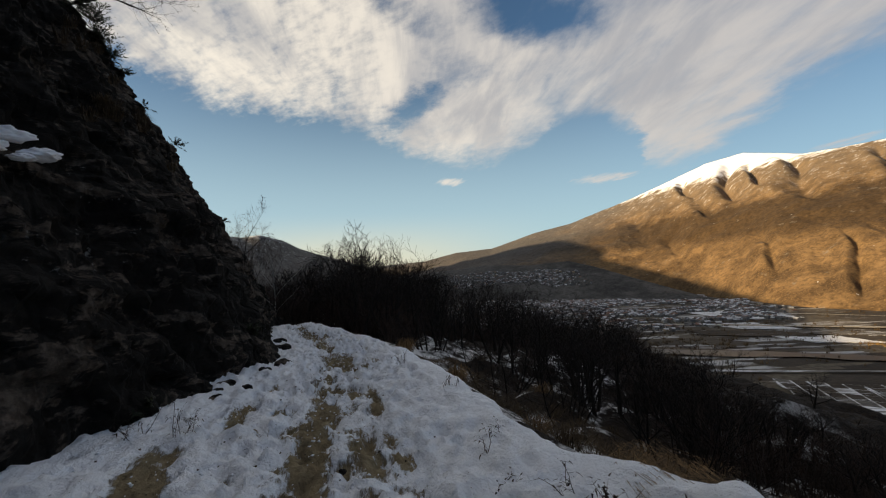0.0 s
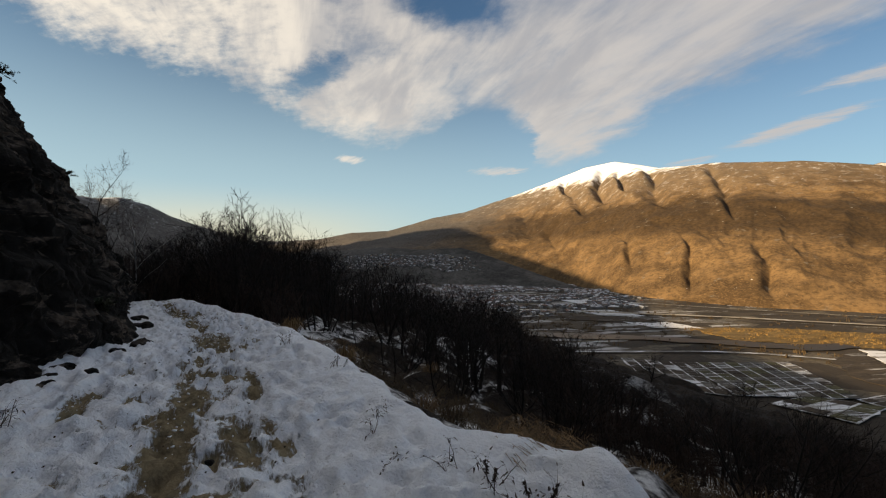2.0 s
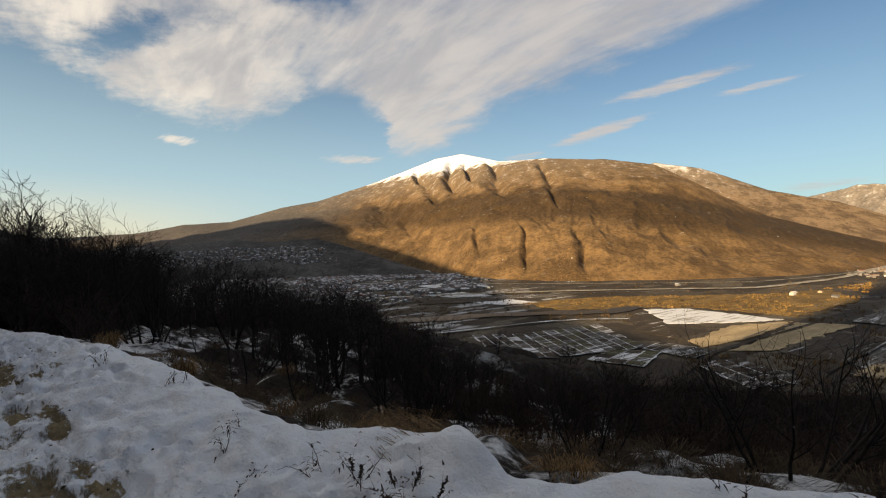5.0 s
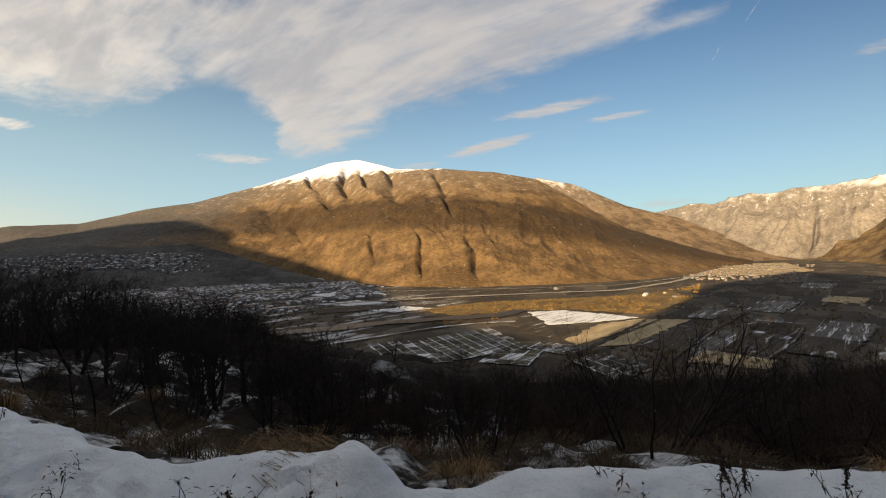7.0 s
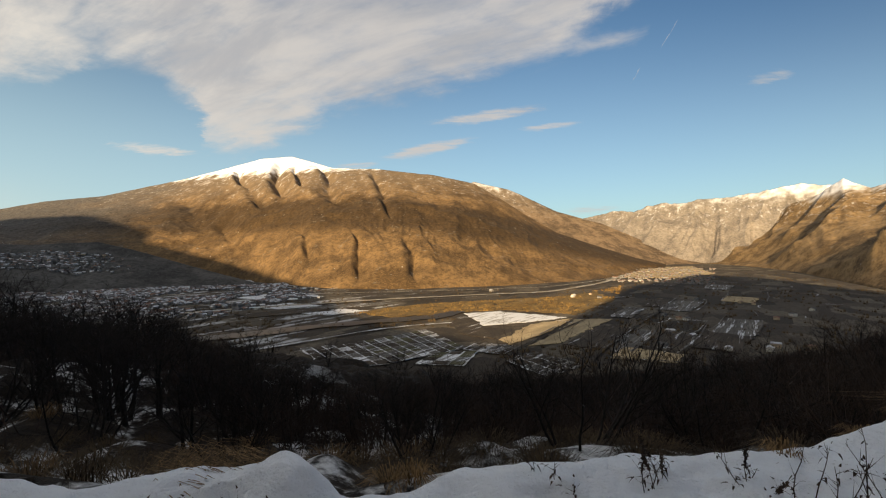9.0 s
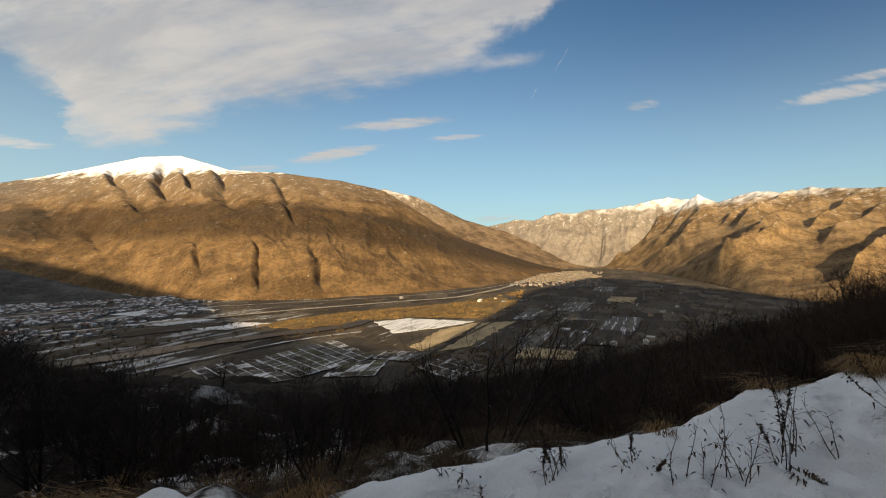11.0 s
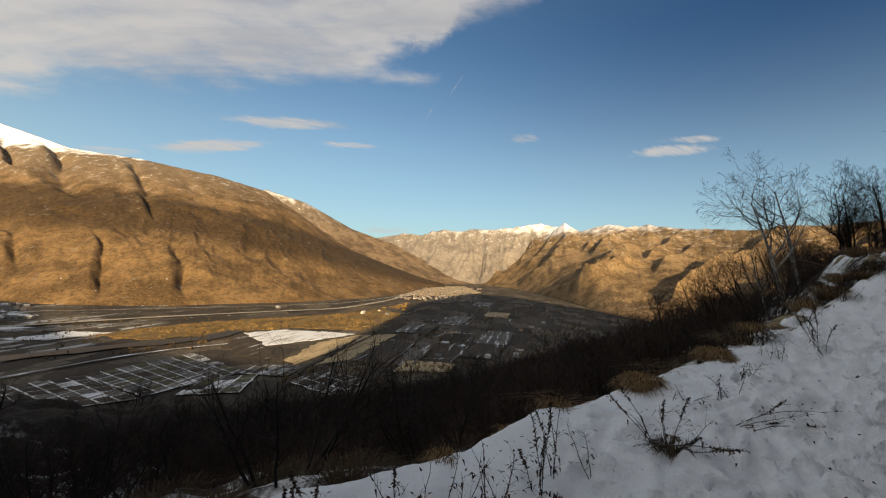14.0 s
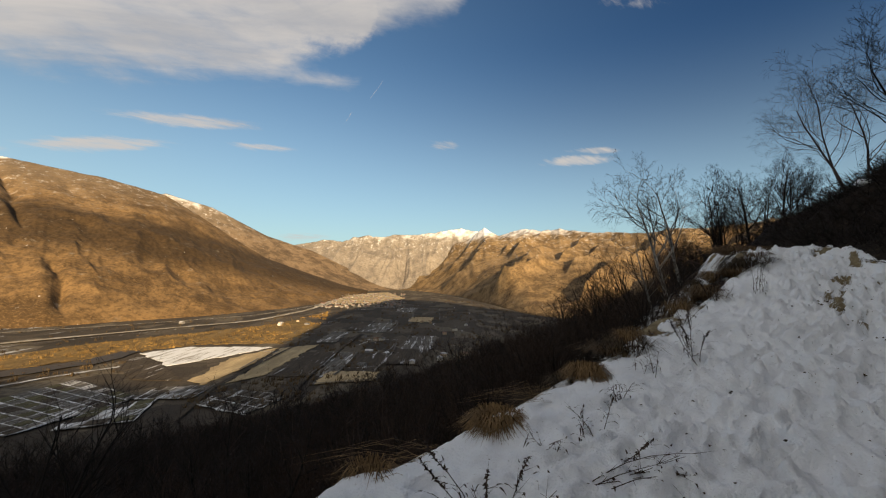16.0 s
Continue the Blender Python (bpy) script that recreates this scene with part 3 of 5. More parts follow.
    Z = Z + rough * np.sin(np.pi * np.clip(V, 0, 1) ** 0.7) * (ridged(flat / 310 + seed, R / 420 + bend, 4, 0.5) - 0.9 + 0.5 * fbm(flat / 60, R / 70, 4, 0.6))
    R = R + (crest - foot) * 0.05 * hang * (g - 1.0)
    back = np.clip(V - 1, 0, None)
    Z = Z - rise * back * 1.6
    Z = np.where(V < 0, FLOOR - 15, Z)
    X, Y = R * np.sin(np.radians(A)), R * np.cos(np.radians(A))
    ob = grid_mesh(name, X, Y, Z, mat)
    GRIDS[name] = (a, v, X, Y, Z)
    return tagged(ob, label, "mountain", kind="structure")


SPURS = [(62.5, 0.89, 53.8, 0.10, 0.13), (55.1, 0.92, 46.5, 0.12, 0.13), (60.4, 0.50, 55.9, 0.18, 0.09), (60.4, 0.97, 55.6, 0.58, 0.10), (44.7, 1.0, 42.6, 0.35, 0.11), (65.2, 0.92, 62.3, 0.58, 0.09),
         (50.5, 0.95, 47.6, 0.52, 0.10), (55.6, 0.20, 50.2, 0.02, 0.08), (52.8, 0.92, 50.0, 0.60, 0.08), (57.8, 0.94, 54.6, 0.66, 0.08), (68.5, 0.92, 63.0, 0.40, 0.06), (74, 0.95, 64.5, 0.15, 0.09), (84, 0.95, 72, 0.10, 0.10), (48.0, 0.98, 45.2, 0.50, 0.09)]


def build_mountains():
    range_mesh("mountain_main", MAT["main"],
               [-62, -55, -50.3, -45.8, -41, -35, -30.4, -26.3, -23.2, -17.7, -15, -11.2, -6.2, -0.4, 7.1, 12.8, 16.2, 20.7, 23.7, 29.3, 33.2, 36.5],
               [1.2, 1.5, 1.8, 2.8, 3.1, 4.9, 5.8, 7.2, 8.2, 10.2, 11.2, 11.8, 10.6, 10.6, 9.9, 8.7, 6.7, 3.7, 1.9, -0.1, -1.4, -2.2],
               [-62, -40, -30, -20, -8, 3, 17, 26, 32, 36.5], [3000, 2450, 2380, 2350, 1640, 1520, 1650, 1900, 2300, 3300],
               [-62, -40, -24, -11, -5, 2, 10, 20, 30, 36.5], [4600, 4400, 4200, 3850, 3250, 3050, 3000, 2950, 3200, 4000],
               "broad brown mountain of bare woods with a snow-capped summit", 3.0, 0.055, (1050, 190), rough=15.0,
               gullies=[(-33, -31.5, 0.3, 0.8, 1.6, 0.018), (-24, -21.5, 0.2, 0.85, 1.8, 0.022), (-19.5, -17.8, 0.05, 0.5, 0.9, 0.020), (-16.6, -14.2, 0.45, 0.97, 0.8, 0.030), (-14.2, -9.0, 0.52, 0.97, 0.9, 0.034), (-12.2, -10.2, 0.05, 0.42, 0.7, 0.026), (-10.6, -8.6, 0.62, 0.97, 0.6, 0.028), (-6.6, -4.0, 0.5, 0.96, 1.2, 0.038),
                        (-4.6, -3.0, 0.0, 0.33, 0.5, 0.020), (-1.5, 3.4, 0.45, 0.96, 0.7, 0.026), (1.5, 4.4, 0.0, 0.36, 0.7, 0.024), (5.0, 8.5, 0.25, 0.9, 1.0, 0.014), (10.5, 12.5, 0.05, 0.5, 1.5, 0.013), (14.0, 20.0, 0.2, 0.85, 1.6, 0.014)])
    range_mesh("mountain_shoulder", MAT["shoulder"], [8, 12.8, 17.5, 23.7, 29.3, 34.1, 38, 42], [7.5, 8.9, 7.8, 4.7, 3.0, 0.7, -0.9, -2.0],
               [8, 20, 30, 42], [3400, 3300, 3400, 4300], [8, 20, 32, 42], [4300, 4350, 4400, 4700],
               "snow-dusted mountain shoulder behind the main summit", 11.0, 0.07, (400, 90))
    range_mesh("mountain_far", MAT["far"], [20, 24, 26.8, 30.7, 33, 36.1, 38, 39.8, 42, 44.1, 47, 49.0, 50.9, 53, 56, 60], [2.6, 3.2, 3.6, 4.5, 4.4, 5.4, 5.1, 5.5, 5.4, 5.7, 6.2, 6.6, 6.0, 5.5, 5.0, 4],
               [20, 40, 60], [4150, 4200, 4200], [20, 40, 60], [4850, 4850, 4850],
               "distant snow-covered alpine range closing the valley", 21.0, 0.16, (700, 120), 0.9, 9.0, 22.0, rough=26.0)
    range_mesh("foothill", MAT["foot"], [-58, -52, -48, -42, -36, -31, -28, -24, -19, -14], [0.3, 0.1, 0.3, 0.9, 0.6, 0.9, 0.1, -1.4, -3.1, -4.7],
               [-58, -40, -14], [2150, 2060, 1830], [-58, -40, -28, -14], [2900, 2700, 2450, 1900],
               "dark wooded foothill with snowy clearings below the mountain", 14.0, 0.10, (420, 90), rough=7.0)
    range_mesh("mountain_right", MAT["right"], [40, 44, 48, 50.5, 52.2, 54.1, 57.7, 61.0, 62.1, 67.0, 68.7, 72.4, 80, 90, 104], [-1.4, 1.5, 4.0, 5.2, 6.7, 5.7, 6.8, 6.0, 6.4, 6.1, 6.2, 6.1, 6.5, 7, 8],
               [40, 43.3, 46.8, 50.2, 56.3, 62, 75, 104], [4400, 3900, 3500, 2650, 1780, 1560, 1300, 1100], [40, 48, 56, 62, 75, 104], [4800, 4700, 4300, 3900, 3300, 2900],
               "golden dry-grass mountain flank with sharp spurs and snowy crest", 5.0, 0.045, (900, 160), 0.95, 5.0, 9.0, -1.75, rough=4.0,
               spurs=SPURS)
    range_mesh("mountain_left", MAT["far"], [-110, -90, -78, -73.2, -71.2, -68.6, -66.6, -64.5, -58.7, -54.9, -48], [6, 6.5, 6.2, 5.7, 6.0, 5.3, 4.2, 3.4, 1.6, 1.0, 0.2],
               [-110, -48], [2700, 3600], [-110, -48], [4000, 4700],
               "snow-dusted mountain down the valley, hazy grey in its base colour", 8.0, 0.08, (300, 80))


def build_home_hill():
    """An unseen high ridge behind the track, shaped so that its shadow covers the track, the town and half the valley.
    """
    go = radians(SUN_AZ + 180)
    p = np.arange(-3700, 2600, 25.0)
    t = np.concatenate([np.linspace(-0.15, 1, 50), np.linspace(1.05, 1.8, 12)])
    P, T = np.meshgrid(p, t)
    back = np.interp(P, CREST_P, CREST_Q)
    crest = np.interp(P, CREST_P, CREST_H) + 8 * fbm(P / 90, P * 0, 4)
    foot = np.interp(P, [-3700, -600, -200, 200, 900], [-148, -60, 14, 14, -60])
    reach = np.interp(P, [-3700, -940, -600, -200, 200, 900], [700, 450, 380, 425, 425, 380])
    q = back + reach * (1 - T)
    z = np.where(T < 1, foot + (crest - foot) * np.clip(T, 0, 1) ** 1.15, crest - (T - 1) * (crest + 150))
    z = np.where(T < 0, foot + T * 300, z) + 10 * fbm(P / 120, q / 120, 4) * np.clip(T * 3, 0, 1) * np.clip((1 - T) * 5, 0, 1)
    ob = grid_mesh("home_hill", P * math.cos(go) + q * math.sin(go), -P * math.sin(go) + q * math.cos(go), np.maximum(z, FLOOR - 10), MAT["main"])
    return tagged(ob, "steep wooded ridge rising behind the track", "hill", kind="structure")


# crest line worked back from where its shadow edges should lie
CREST_P = [-3700, -3400, -3186, -2937, -2487, -2322, -1887, -940, -598, -300, -128, -43, 151, 522, 720, 835, 900, 1300, 2600]
CREST_Q = [-2250, -2073, -1947, -1800, -1519, -1454, -1231, -800, -500, -500, -500, -500, -500, -500, -500, -500, -500, -500, -500]
CREST_H = [1110, 1175, 1195, 1100, 930, 820, 685, 374, 200, 150, 128, 202, 411, 602, 570, 420, 300, 260, 300]
build_ground()
build_path()
build_mountains()
build_home_hill()


# ---- building blocks ----
def mesh_from(name, verts, faces, mat, flat=False):
    me = bpy.data.meshes.new(name)
    me.from_pydata(verts, [], faces)
    me.materials.append(mat)
    if not flat:
        me.polygons.foreach_set("use_smooth", np.ones(len(faces), dtype=bool))
    me.update()
    return me


def part(name, me, parent, label=""):
    ob = new(name, me)
    ob.parent = parent
    return tagged(ob, label)


def ground_z(x, y):
    return float(land(np.array(x, float), np.array(y, float)))


class Sticks:
    """Tapered stems gathered into one mesh."""

    def __init__(self):
        self.v, self.f = [], []

    def tube(self, points, radii, sides=4):
        base = len(self.v)
        for k, p in enumerate(points):
            d = (points[min(k + 1, len(points) - 1)] - points[max(k - 1, 0)]).normalized()
            side = d.cross(Vector((0.31, 0.77, 0.55))).normalized()
            other = d.cross(side)
            for s in range(sides):
                a = 2 * math.pi * s / sides
                self.v.append(tuple(p + (side * math.cos(a) + other * math.sin(a)) * radii[k]))
        for k in range(len(points) - 1):
            for s in range(sides):
                a, b = base + k * sides + s, base + k * sides + (s + 1) % sides
                self.f.append((a, b, b + sides, a + sides))
        self.f.append(tuple(base + (len(points) - 1) * sides + s for s in range(sides)))

    def spike(self, p, q, r):
        """A thin three-sided stem that ends in a point."""
        d = (q - p).normalized()
        side = d.cross(Vector((0.31, 0.77, 0.55))).normalized()
        other = d.cross(side)
        base = len(self.v)
        for s in range(3):
            a = 2.094 * s
            self.v.append(tuple(p + (side * math.cos(a) + other * math.sin(a)) * r))
        self.v.append(tuple(q))
        self.f += [(base, base + 1, base + 3), (base + 1, base + 2, base + 3), (base + 2, base, base + 3)]

    def blade(self, p, q, w, side):
        base = len(self.v)
        m = (p + q) * 0.5 + Vector((0, 0, (q - p).length * 0.10))
        self.v += [tuple(p - side * w), tuple(p + side * w), tuple(m + side * w * 0.7), tuple(m - side * w * 0.7), tuple(q)]
        self.f += [(base, base + 1, base + 2, base + 3), (base + 3, base + 2, base + 4)]

    def mesh(self, name, mat):
        return mesh_from(name, self.v, self.f, mat)


def rand_dir(rng):
    v = Vector((rng.gauss(0, 1), rng.gauss(0, 1), rng.gauss(0, 1)))
    return v.normalized()


def grow(rng, wood, twigs, p, d, length, radius, level, top, droop, thin):
    """One crooked limb with its side shoots."""
    n = (6, 4, 3, 2, 1)[level]
    pts, rad = [p.copy()], [radius]
    wild = (0.13, 0.27, 0.34, 0.40, 0.45)[level]
    for k in range(n):
        d = (d + rand_dir(rng) * wild + Vector((0, 0, 0.13 - droop * level))).normalized()
        pts.append(pts[-1] + d * length / n)
        rad.append(max(radius * (1 - 0.72 * (k + 1) / n), thin * 0.6))
    (wood if level < 2 else twigs).tube(pts, rad, (6, 4, 3, 3, 3)[level])
    if level >= top:
        return
    shoots = (8, 5, 5, 3)[level]
    for k in range(shoots):
        t = 0.30 + 0.70 * (k + rng.random()) / shoots if level == 0 else 0.18 + 0.82 * (k + rng.random()) / shoots
        i = min(int(t * n), n - 1)
        q = pts[i].lerp(pts[i + 1], t * n - i)
        axis = (pts[i + 1] - pts[i]).normalized()
        away = axis.cross(rand_dir(rng)).normalized()
        nd = (axis * rng.uniform(0.55, 0.95) + away * rng.uniform(0.5, 0.95)).normalized()
        grow(rng, wood, twigs, q, nd, length * (0.74 - 0.36 * t) * rng.uniform(0.75, 1.15), max(rad[i] * rng.uniform(0.42, 0.62), thin), level + 1, top, droop, thin)


def make_tree(name, seed, stems, lean, mats, label, category="tree", top=3, slender=0.022, droop=0.0, group=""):
    """A leafless tree about one metre high, to be scaled: trunks with limbs, and a crown of twigs."""
    rng = random.Random(seed)
    wood, twigs = Sticks(), Sticks()
    for s in range(stems):
        a = rng.uniform(0, 6.28)
        tilt = lean * (0.4 + rng.random())
        d = Vector((math.cos(a) * tilt, math.sin(a) * tilt, 1)).normalized()
        p = Vector((math.cos(a), math.sin(a), 0)) * 0.02 * stems - d * 0.05
        grow(rng, wood, twigs, p, d, rng.uniform(0.66, 0.82), slender * rng.uniform(0.75, 1.1), 0, top, droop, slender * (0.075 if top < 4 else 0.06))
    root = tagged(new(name), label, category, group)
    part("trunk", wood.mesh("trunk", mats[0]), root)
    part("crown", twigs.mesh("crown", mats[1]), root)
    return root


def brush_shapes(seed, count, stems, shoots, twigs, thick, spread):
    """Leafless shrub shapes one metre high, as arrays of corners and triangles."""
    rng = random.Random(seed)
    out = []
    for _ in range(count):
        s = Sticks()
        for j in range(stems):
            p = Vector((rng.gauss(0, 0.06), rng.gauss(0, 0.06), -0.04))
            d = Vector((rng.gauss(0, spread), rng.gauss(0, spread), 1)).normalized()
            long = rng.uniform(0.55, 1.0)
            m = p + d * long * 0.5
            q = m + (d + rand_dir(rng) * 0.35).normalized() * long * 0.5
            s.spike(p, m, thick * 1.3)
            s.spike(p.lerp(m, 0.85), q, thick)
            for i in range(shoots):
                t = rng.uniform(0.25, 0.95)
                a = p.lerp(m, t * 2) if t < 0.5 else m.lerp(q, t * 2 - 1)
                b = a + (d * 0.7 + rand_dir(rng)).normalized() * long * rng.uniform(0.18, 0.38)
                s.spike(a, b, thick * 0.6)
                for k in range(twigs):
                    c = a.lerp(b, rng.uniform(0.3, 0.9))
                    s.spike(c, c + (d * 0.4 + rand_dir(rng)).normalized() * long * rng.uniform(0.08, 0.18), thick * 0.4)
        out.append((np.array(s.v), np.array(s.f)))
    return out


def stamp(name, shapes, places, mat, label, category):
    """Many shrubs in one mesh: each place is x, y, z, height, width and turn."""
    verts, faces, base = [], [], 0
    for k, (x, y, z, h, w, a) in enumerate(places):
        v, f = shapes[k % len(shapes)]
        ca, sa = math.cos(a), math.sin(a)
        verts.append(np.stack([x + w * (v[:, 0] * ca - v[:, 1] * sa), y + w * (v[:, 0] * sa + v[:, 1] * ca), z + h * v[:, 2]], -1))
        faces.append(f + base)
        base += len(v)
    verts, faces = np.concatenate(verts), np.concatenate(faces)
    me = bpy.data.meshes.new(name)
    me.vertices.add(len(verts))
    me.vertices.foreach_set("co", verts.reshape(-1))
    me.loops.add(len(faces) * 3)
    me.loops.foreach_set("vertex_index", faces.reshape(-1))
    me.polygons.add(len(faces))
    me.polygons.foreach_set("loop_start", np.arange(0, len(faces) * 3, 3))
    me.materials.append(mat)
    me.update(calc_edges=True)
    return tagged(new(name, me), label, category, kind="stuff")


# ---- the rock wall beside the track ----
def build_cliff():
    line = np.array([(-3.0, -4.6), (-4.4, -2.8), (-5.3, -1.3), (-5.75, -0.3), (-6.0, 0.5), (-6.7, 1.35), (-7.5, 2.1), (-8.5, 3.05), (-12.4, 4.55), (-17.4, 6.5), (-25, 9.2)])
    seg = np.r_[0, np.cumsum(np.hypot(*np.diff(line, axis=0).T))]
    s = np.arange(0, seg[-1], 0.07)
    bx, by = np.interp(s, seg, line[:, 0]), np.interp(s, seg, line[:, 1])
    k = np.ones(31) / 31
    bx, by = (np.convolve(np.pad(b, 15, "edge"), k, "valid") for b in (bx, by))
    dx, dy = np.gradient(bx), np.gradient(by)
    ln = np.hypot(dx, dy)
    k = np.ones(41) / 41
    nx, ny = (np.convolve(np.pad(b, 20, "edge"), k, "valid") for b in (-dy / ln, dx / ln))
    t = np.r_[np.arange(-0.5, 14, 0.085), 14.5, 16, 19]
    S, T = np.meshgrid(s, t)
    run = np.where(T < 2, T * 0.36, 0.72 + (T - 2) * 0.53)
    run = np.where(T > 12.5, run + (T - 12.5) * 0.8, run)
    strata = np.abs(((T * 1.0 + 0.35 * fbm(S / 1.5, T / 1.5 + 3, 3) + S * 0.10) / 0.31) % 1.0 - 0.5)
    blocks = ridged(S / 1.7 + 4, T / 2.3 + S * 0.25, 4, 0.55) - 1.0
    ledges = np.abs(((T + 0.6 * fbm(S / 2, T / 3, 3) + S * 0.16) / 0.9) % 1.0 - 0.5)
    amp = np.clip((T + 0.5) / 0.8, 0.1, 1)
    out = amp * (0.20 * blocks + 0.20 * ledges + 0.11 * strata + 0.55 * fbm(S / 3.5, T / 3.5 + 7, 3) + 0.26 * fbm(S / 0.45, T / 0.4, 4, 0.65))
    X, Y = bx + nx * (run - out), by + ny * (run - out)
    Z = np.where(T < 12.5, T * 0.90, 11.25 + (T - 12.5) * 0.5) + 0.18 * amp * fbm(S / 0.8 + 3, T / 0.7, 3) + path_level(bx)
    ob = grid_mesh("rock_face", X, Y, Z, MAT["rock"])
    return tagged(ob, "dark mossy rock face rising steeply beside the track", "rock face", kind="structure"), (bx, by, nx, ny, seg)


CLIFF, CLIFF_LINE = build_cliff()


def on_cliff(s, t):
    """A place on the rock face, by metres along its foot and up."""
    bx, by, nx, ny, _ = CLIFF_LINE
    i = int(min(s / 0.07, len(bx) - 1))
    run = t * 0.36 if t < 2 else 0.72 + (t - 2) * 0.53
    return Vector((bx[i] + nx[i] * (run - 0.15), by[i] + ny[i] * (run - 0.15), t * 0.9))


# ---- trees on the slope below the track ----
EL_AZ = [-75, -68, -60, -56, -50, -45, -40, -35, -30, -25, -20, -15, -10, 0, 10, 20, 30, 40, 50, 58, 63, 70, 78, 84]
EL_TOP = [5, 4.5, 4.4, 2.6, 0.4, -1.0, -3.0, -5.0, -6.2, -7.4, -9.8, -12.3, -14.6, -15.8, -16.2, -16.3, -15.2, -13.3, -9.8, -6.5, -4.5, -0.8, 3.8, 8.5]



def canopy(az):
    return float(np.interp(az, EL_AZ, EL_TOP))


def build_slope_trees():
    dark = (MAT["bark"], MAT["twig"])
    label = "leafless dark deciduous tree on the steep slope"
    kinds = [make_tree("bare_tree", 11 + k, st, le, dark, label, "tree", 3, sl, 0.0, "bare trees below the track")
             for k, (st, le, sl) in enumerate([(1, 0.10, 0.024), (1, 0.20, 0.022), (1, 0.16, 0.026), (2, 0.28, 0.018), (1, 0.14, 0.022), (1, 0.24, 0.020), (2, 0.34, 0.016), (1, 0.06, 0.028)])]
    rng = random.Random(5)
    spots = [[] for _ in kinds]
    made = tries = 0
    while made < 300 and tries < 9000:
        tries += 1
        az = rng.uniform(-72, 70)
        d = 8.0 + 40 * rng.random() ** 1.45
        x, y = d * math.sin(radians(az)), d * math.cos(radians(az))
        gap = y - float(out_edge(x))
        if gap < (3.6 if az > -55 else 1.2) or (az > 20 and gap < 7):
            continue
        z = ground_z(x, y)
        h = 1.65 + d * math.tan(radians(canopy(az) + rng.gauss(0.2, 1.4) + 0.6 * (az < -48))) - z
        if h < 1.2 or h > 11:
            continue
        spots[rng.randrange(len(kinds))].append(Matrix.Translation((x, y, z - 0.05)) @ Matrix.Rotation(rng.uniform(0, 6.28), 4, "Z") @ Matrix.Diagonal((h * 1.08, h * 1.08, h * 0.95, 1)))
        made += 1
    for ob, places in zip(kinds, spots):
        for m in places[1:]:
            copy_thing(ob, m)
        ob.matrix_basis = places[0]
    return kinds


def build_undergrowth():
    """Dense brush between the trees, too many stems to count."""
    rng = random.Random(9)
    near, bank, far = [], [], []
    for k in range(6000):
        az = rng.uniform(-74, 84)
        d = 6 + 62 * rng.random() ** 1.35
        x, y = d * math.sin(radians(az)), d * math.cos(radians(az))
        gap = y - float(out_edge(x))
        if gap < 0.5 or (gap < 10 and -52 < az < -20 and rng.random() < 0.92) or (gap < 4 and -20 < az < 20 and rng.random() < 0.6) or (gap < 2.0 and rng.random() < 0.7):
            continue
        z = ground_z(x, y)
        room = 1.65 + d * math.tan(radians(canopy(az) - (2.0 if az < -20 else 0.3))) - z
        if room < 0.25:
            continue
        h = min(room, 4.6) * rng.uniform(0.4, 1.0)
        near.append((x, y, z - 0.05, h, h * rng.uniform(0.7, 1.1), rng.uniform(0, 6.28)))
    for k in range(1700):
        az, d = rng.uniform(-24, 34), rng.uniform(9, 34)
        x, y = d * math.sin(radians(az)), d * math.cos(radians(az))
        z = ground_z(x, y)
        room = 1.65 + d * math.tan(radians(canopy(az) - 0.3)) - z
        if y - float(out_edge(x)) > 6 and room > 0.3:
            h = min(room, 4.2) * rng.uniform(0.45, 1.0)
            near.append((x, y, z - 0.05, h, h * rng.uniform(0.8, 1.2), rng.uniform(0, 6.28)))
    # thick growth behind the bend of the track, and low brush on the bank above its climbing end
    for k in range(420):
        x, y = rng.uniform(-34, -18.4), rng.uniform(3.0, 19)
        z = ground_z(x, y)
        d = math.hypot(x, y)
        h = min(5.5, 1.65 + d * math.tan(radians(rng.uniform(-1.5, 2.6))) - z)
        if h > 0.6:
            near.append((x, y, z - 0.1, h, h * 0.85, rng.uniform(0, 6.28)))
    for k in range(3000):
        x = rng.uniform(9, 30)
        y = float(in_edge(x)) - 0.2 - 9 * rng.random() ** 1.3
        if x > 17:
            y = rng.uniform(-8, 4.5)
        h = rng.uniform(0.35, 0.85)
        bank.append((x, y, ground_z(x, y) - 0.08, h, h * 1.5, rng.uniform(0, 6.28)))
    for k in range(15000):
        az = rng.uniform(-74, 80)
        d = 42 + 430 * rng.random() ** 1.4
        x, y = d * math.sin(radians(az)), d * math.cos(radians(az))
        z = ground_z(x, y)
        if z < FLOOR + 2.0 or y < out_edge(x) + 20:
            continue
        h = min(rng.uniform(4.5, 9), 1.65 + d * math.tan(radians(canopy(az) - 0.3)) - z)
        if h > 1.5:
            far.append((x, y, z - 0.2, h, h * 0.85, rng.uniform(0, 6.28)))
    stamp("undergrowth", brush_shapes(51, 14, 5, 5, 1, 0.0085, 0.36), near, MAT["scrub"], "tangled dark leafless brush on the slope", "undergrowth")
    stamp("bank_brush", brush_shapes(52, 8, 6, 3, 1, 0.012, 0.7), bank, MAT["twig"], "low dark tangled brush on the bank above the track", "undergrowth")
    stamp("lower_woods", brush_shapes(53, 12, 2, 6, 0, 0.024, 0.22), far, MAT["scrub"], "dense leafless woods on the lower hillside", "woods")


KINDS = build_slope_trees()
build_undergrowth()


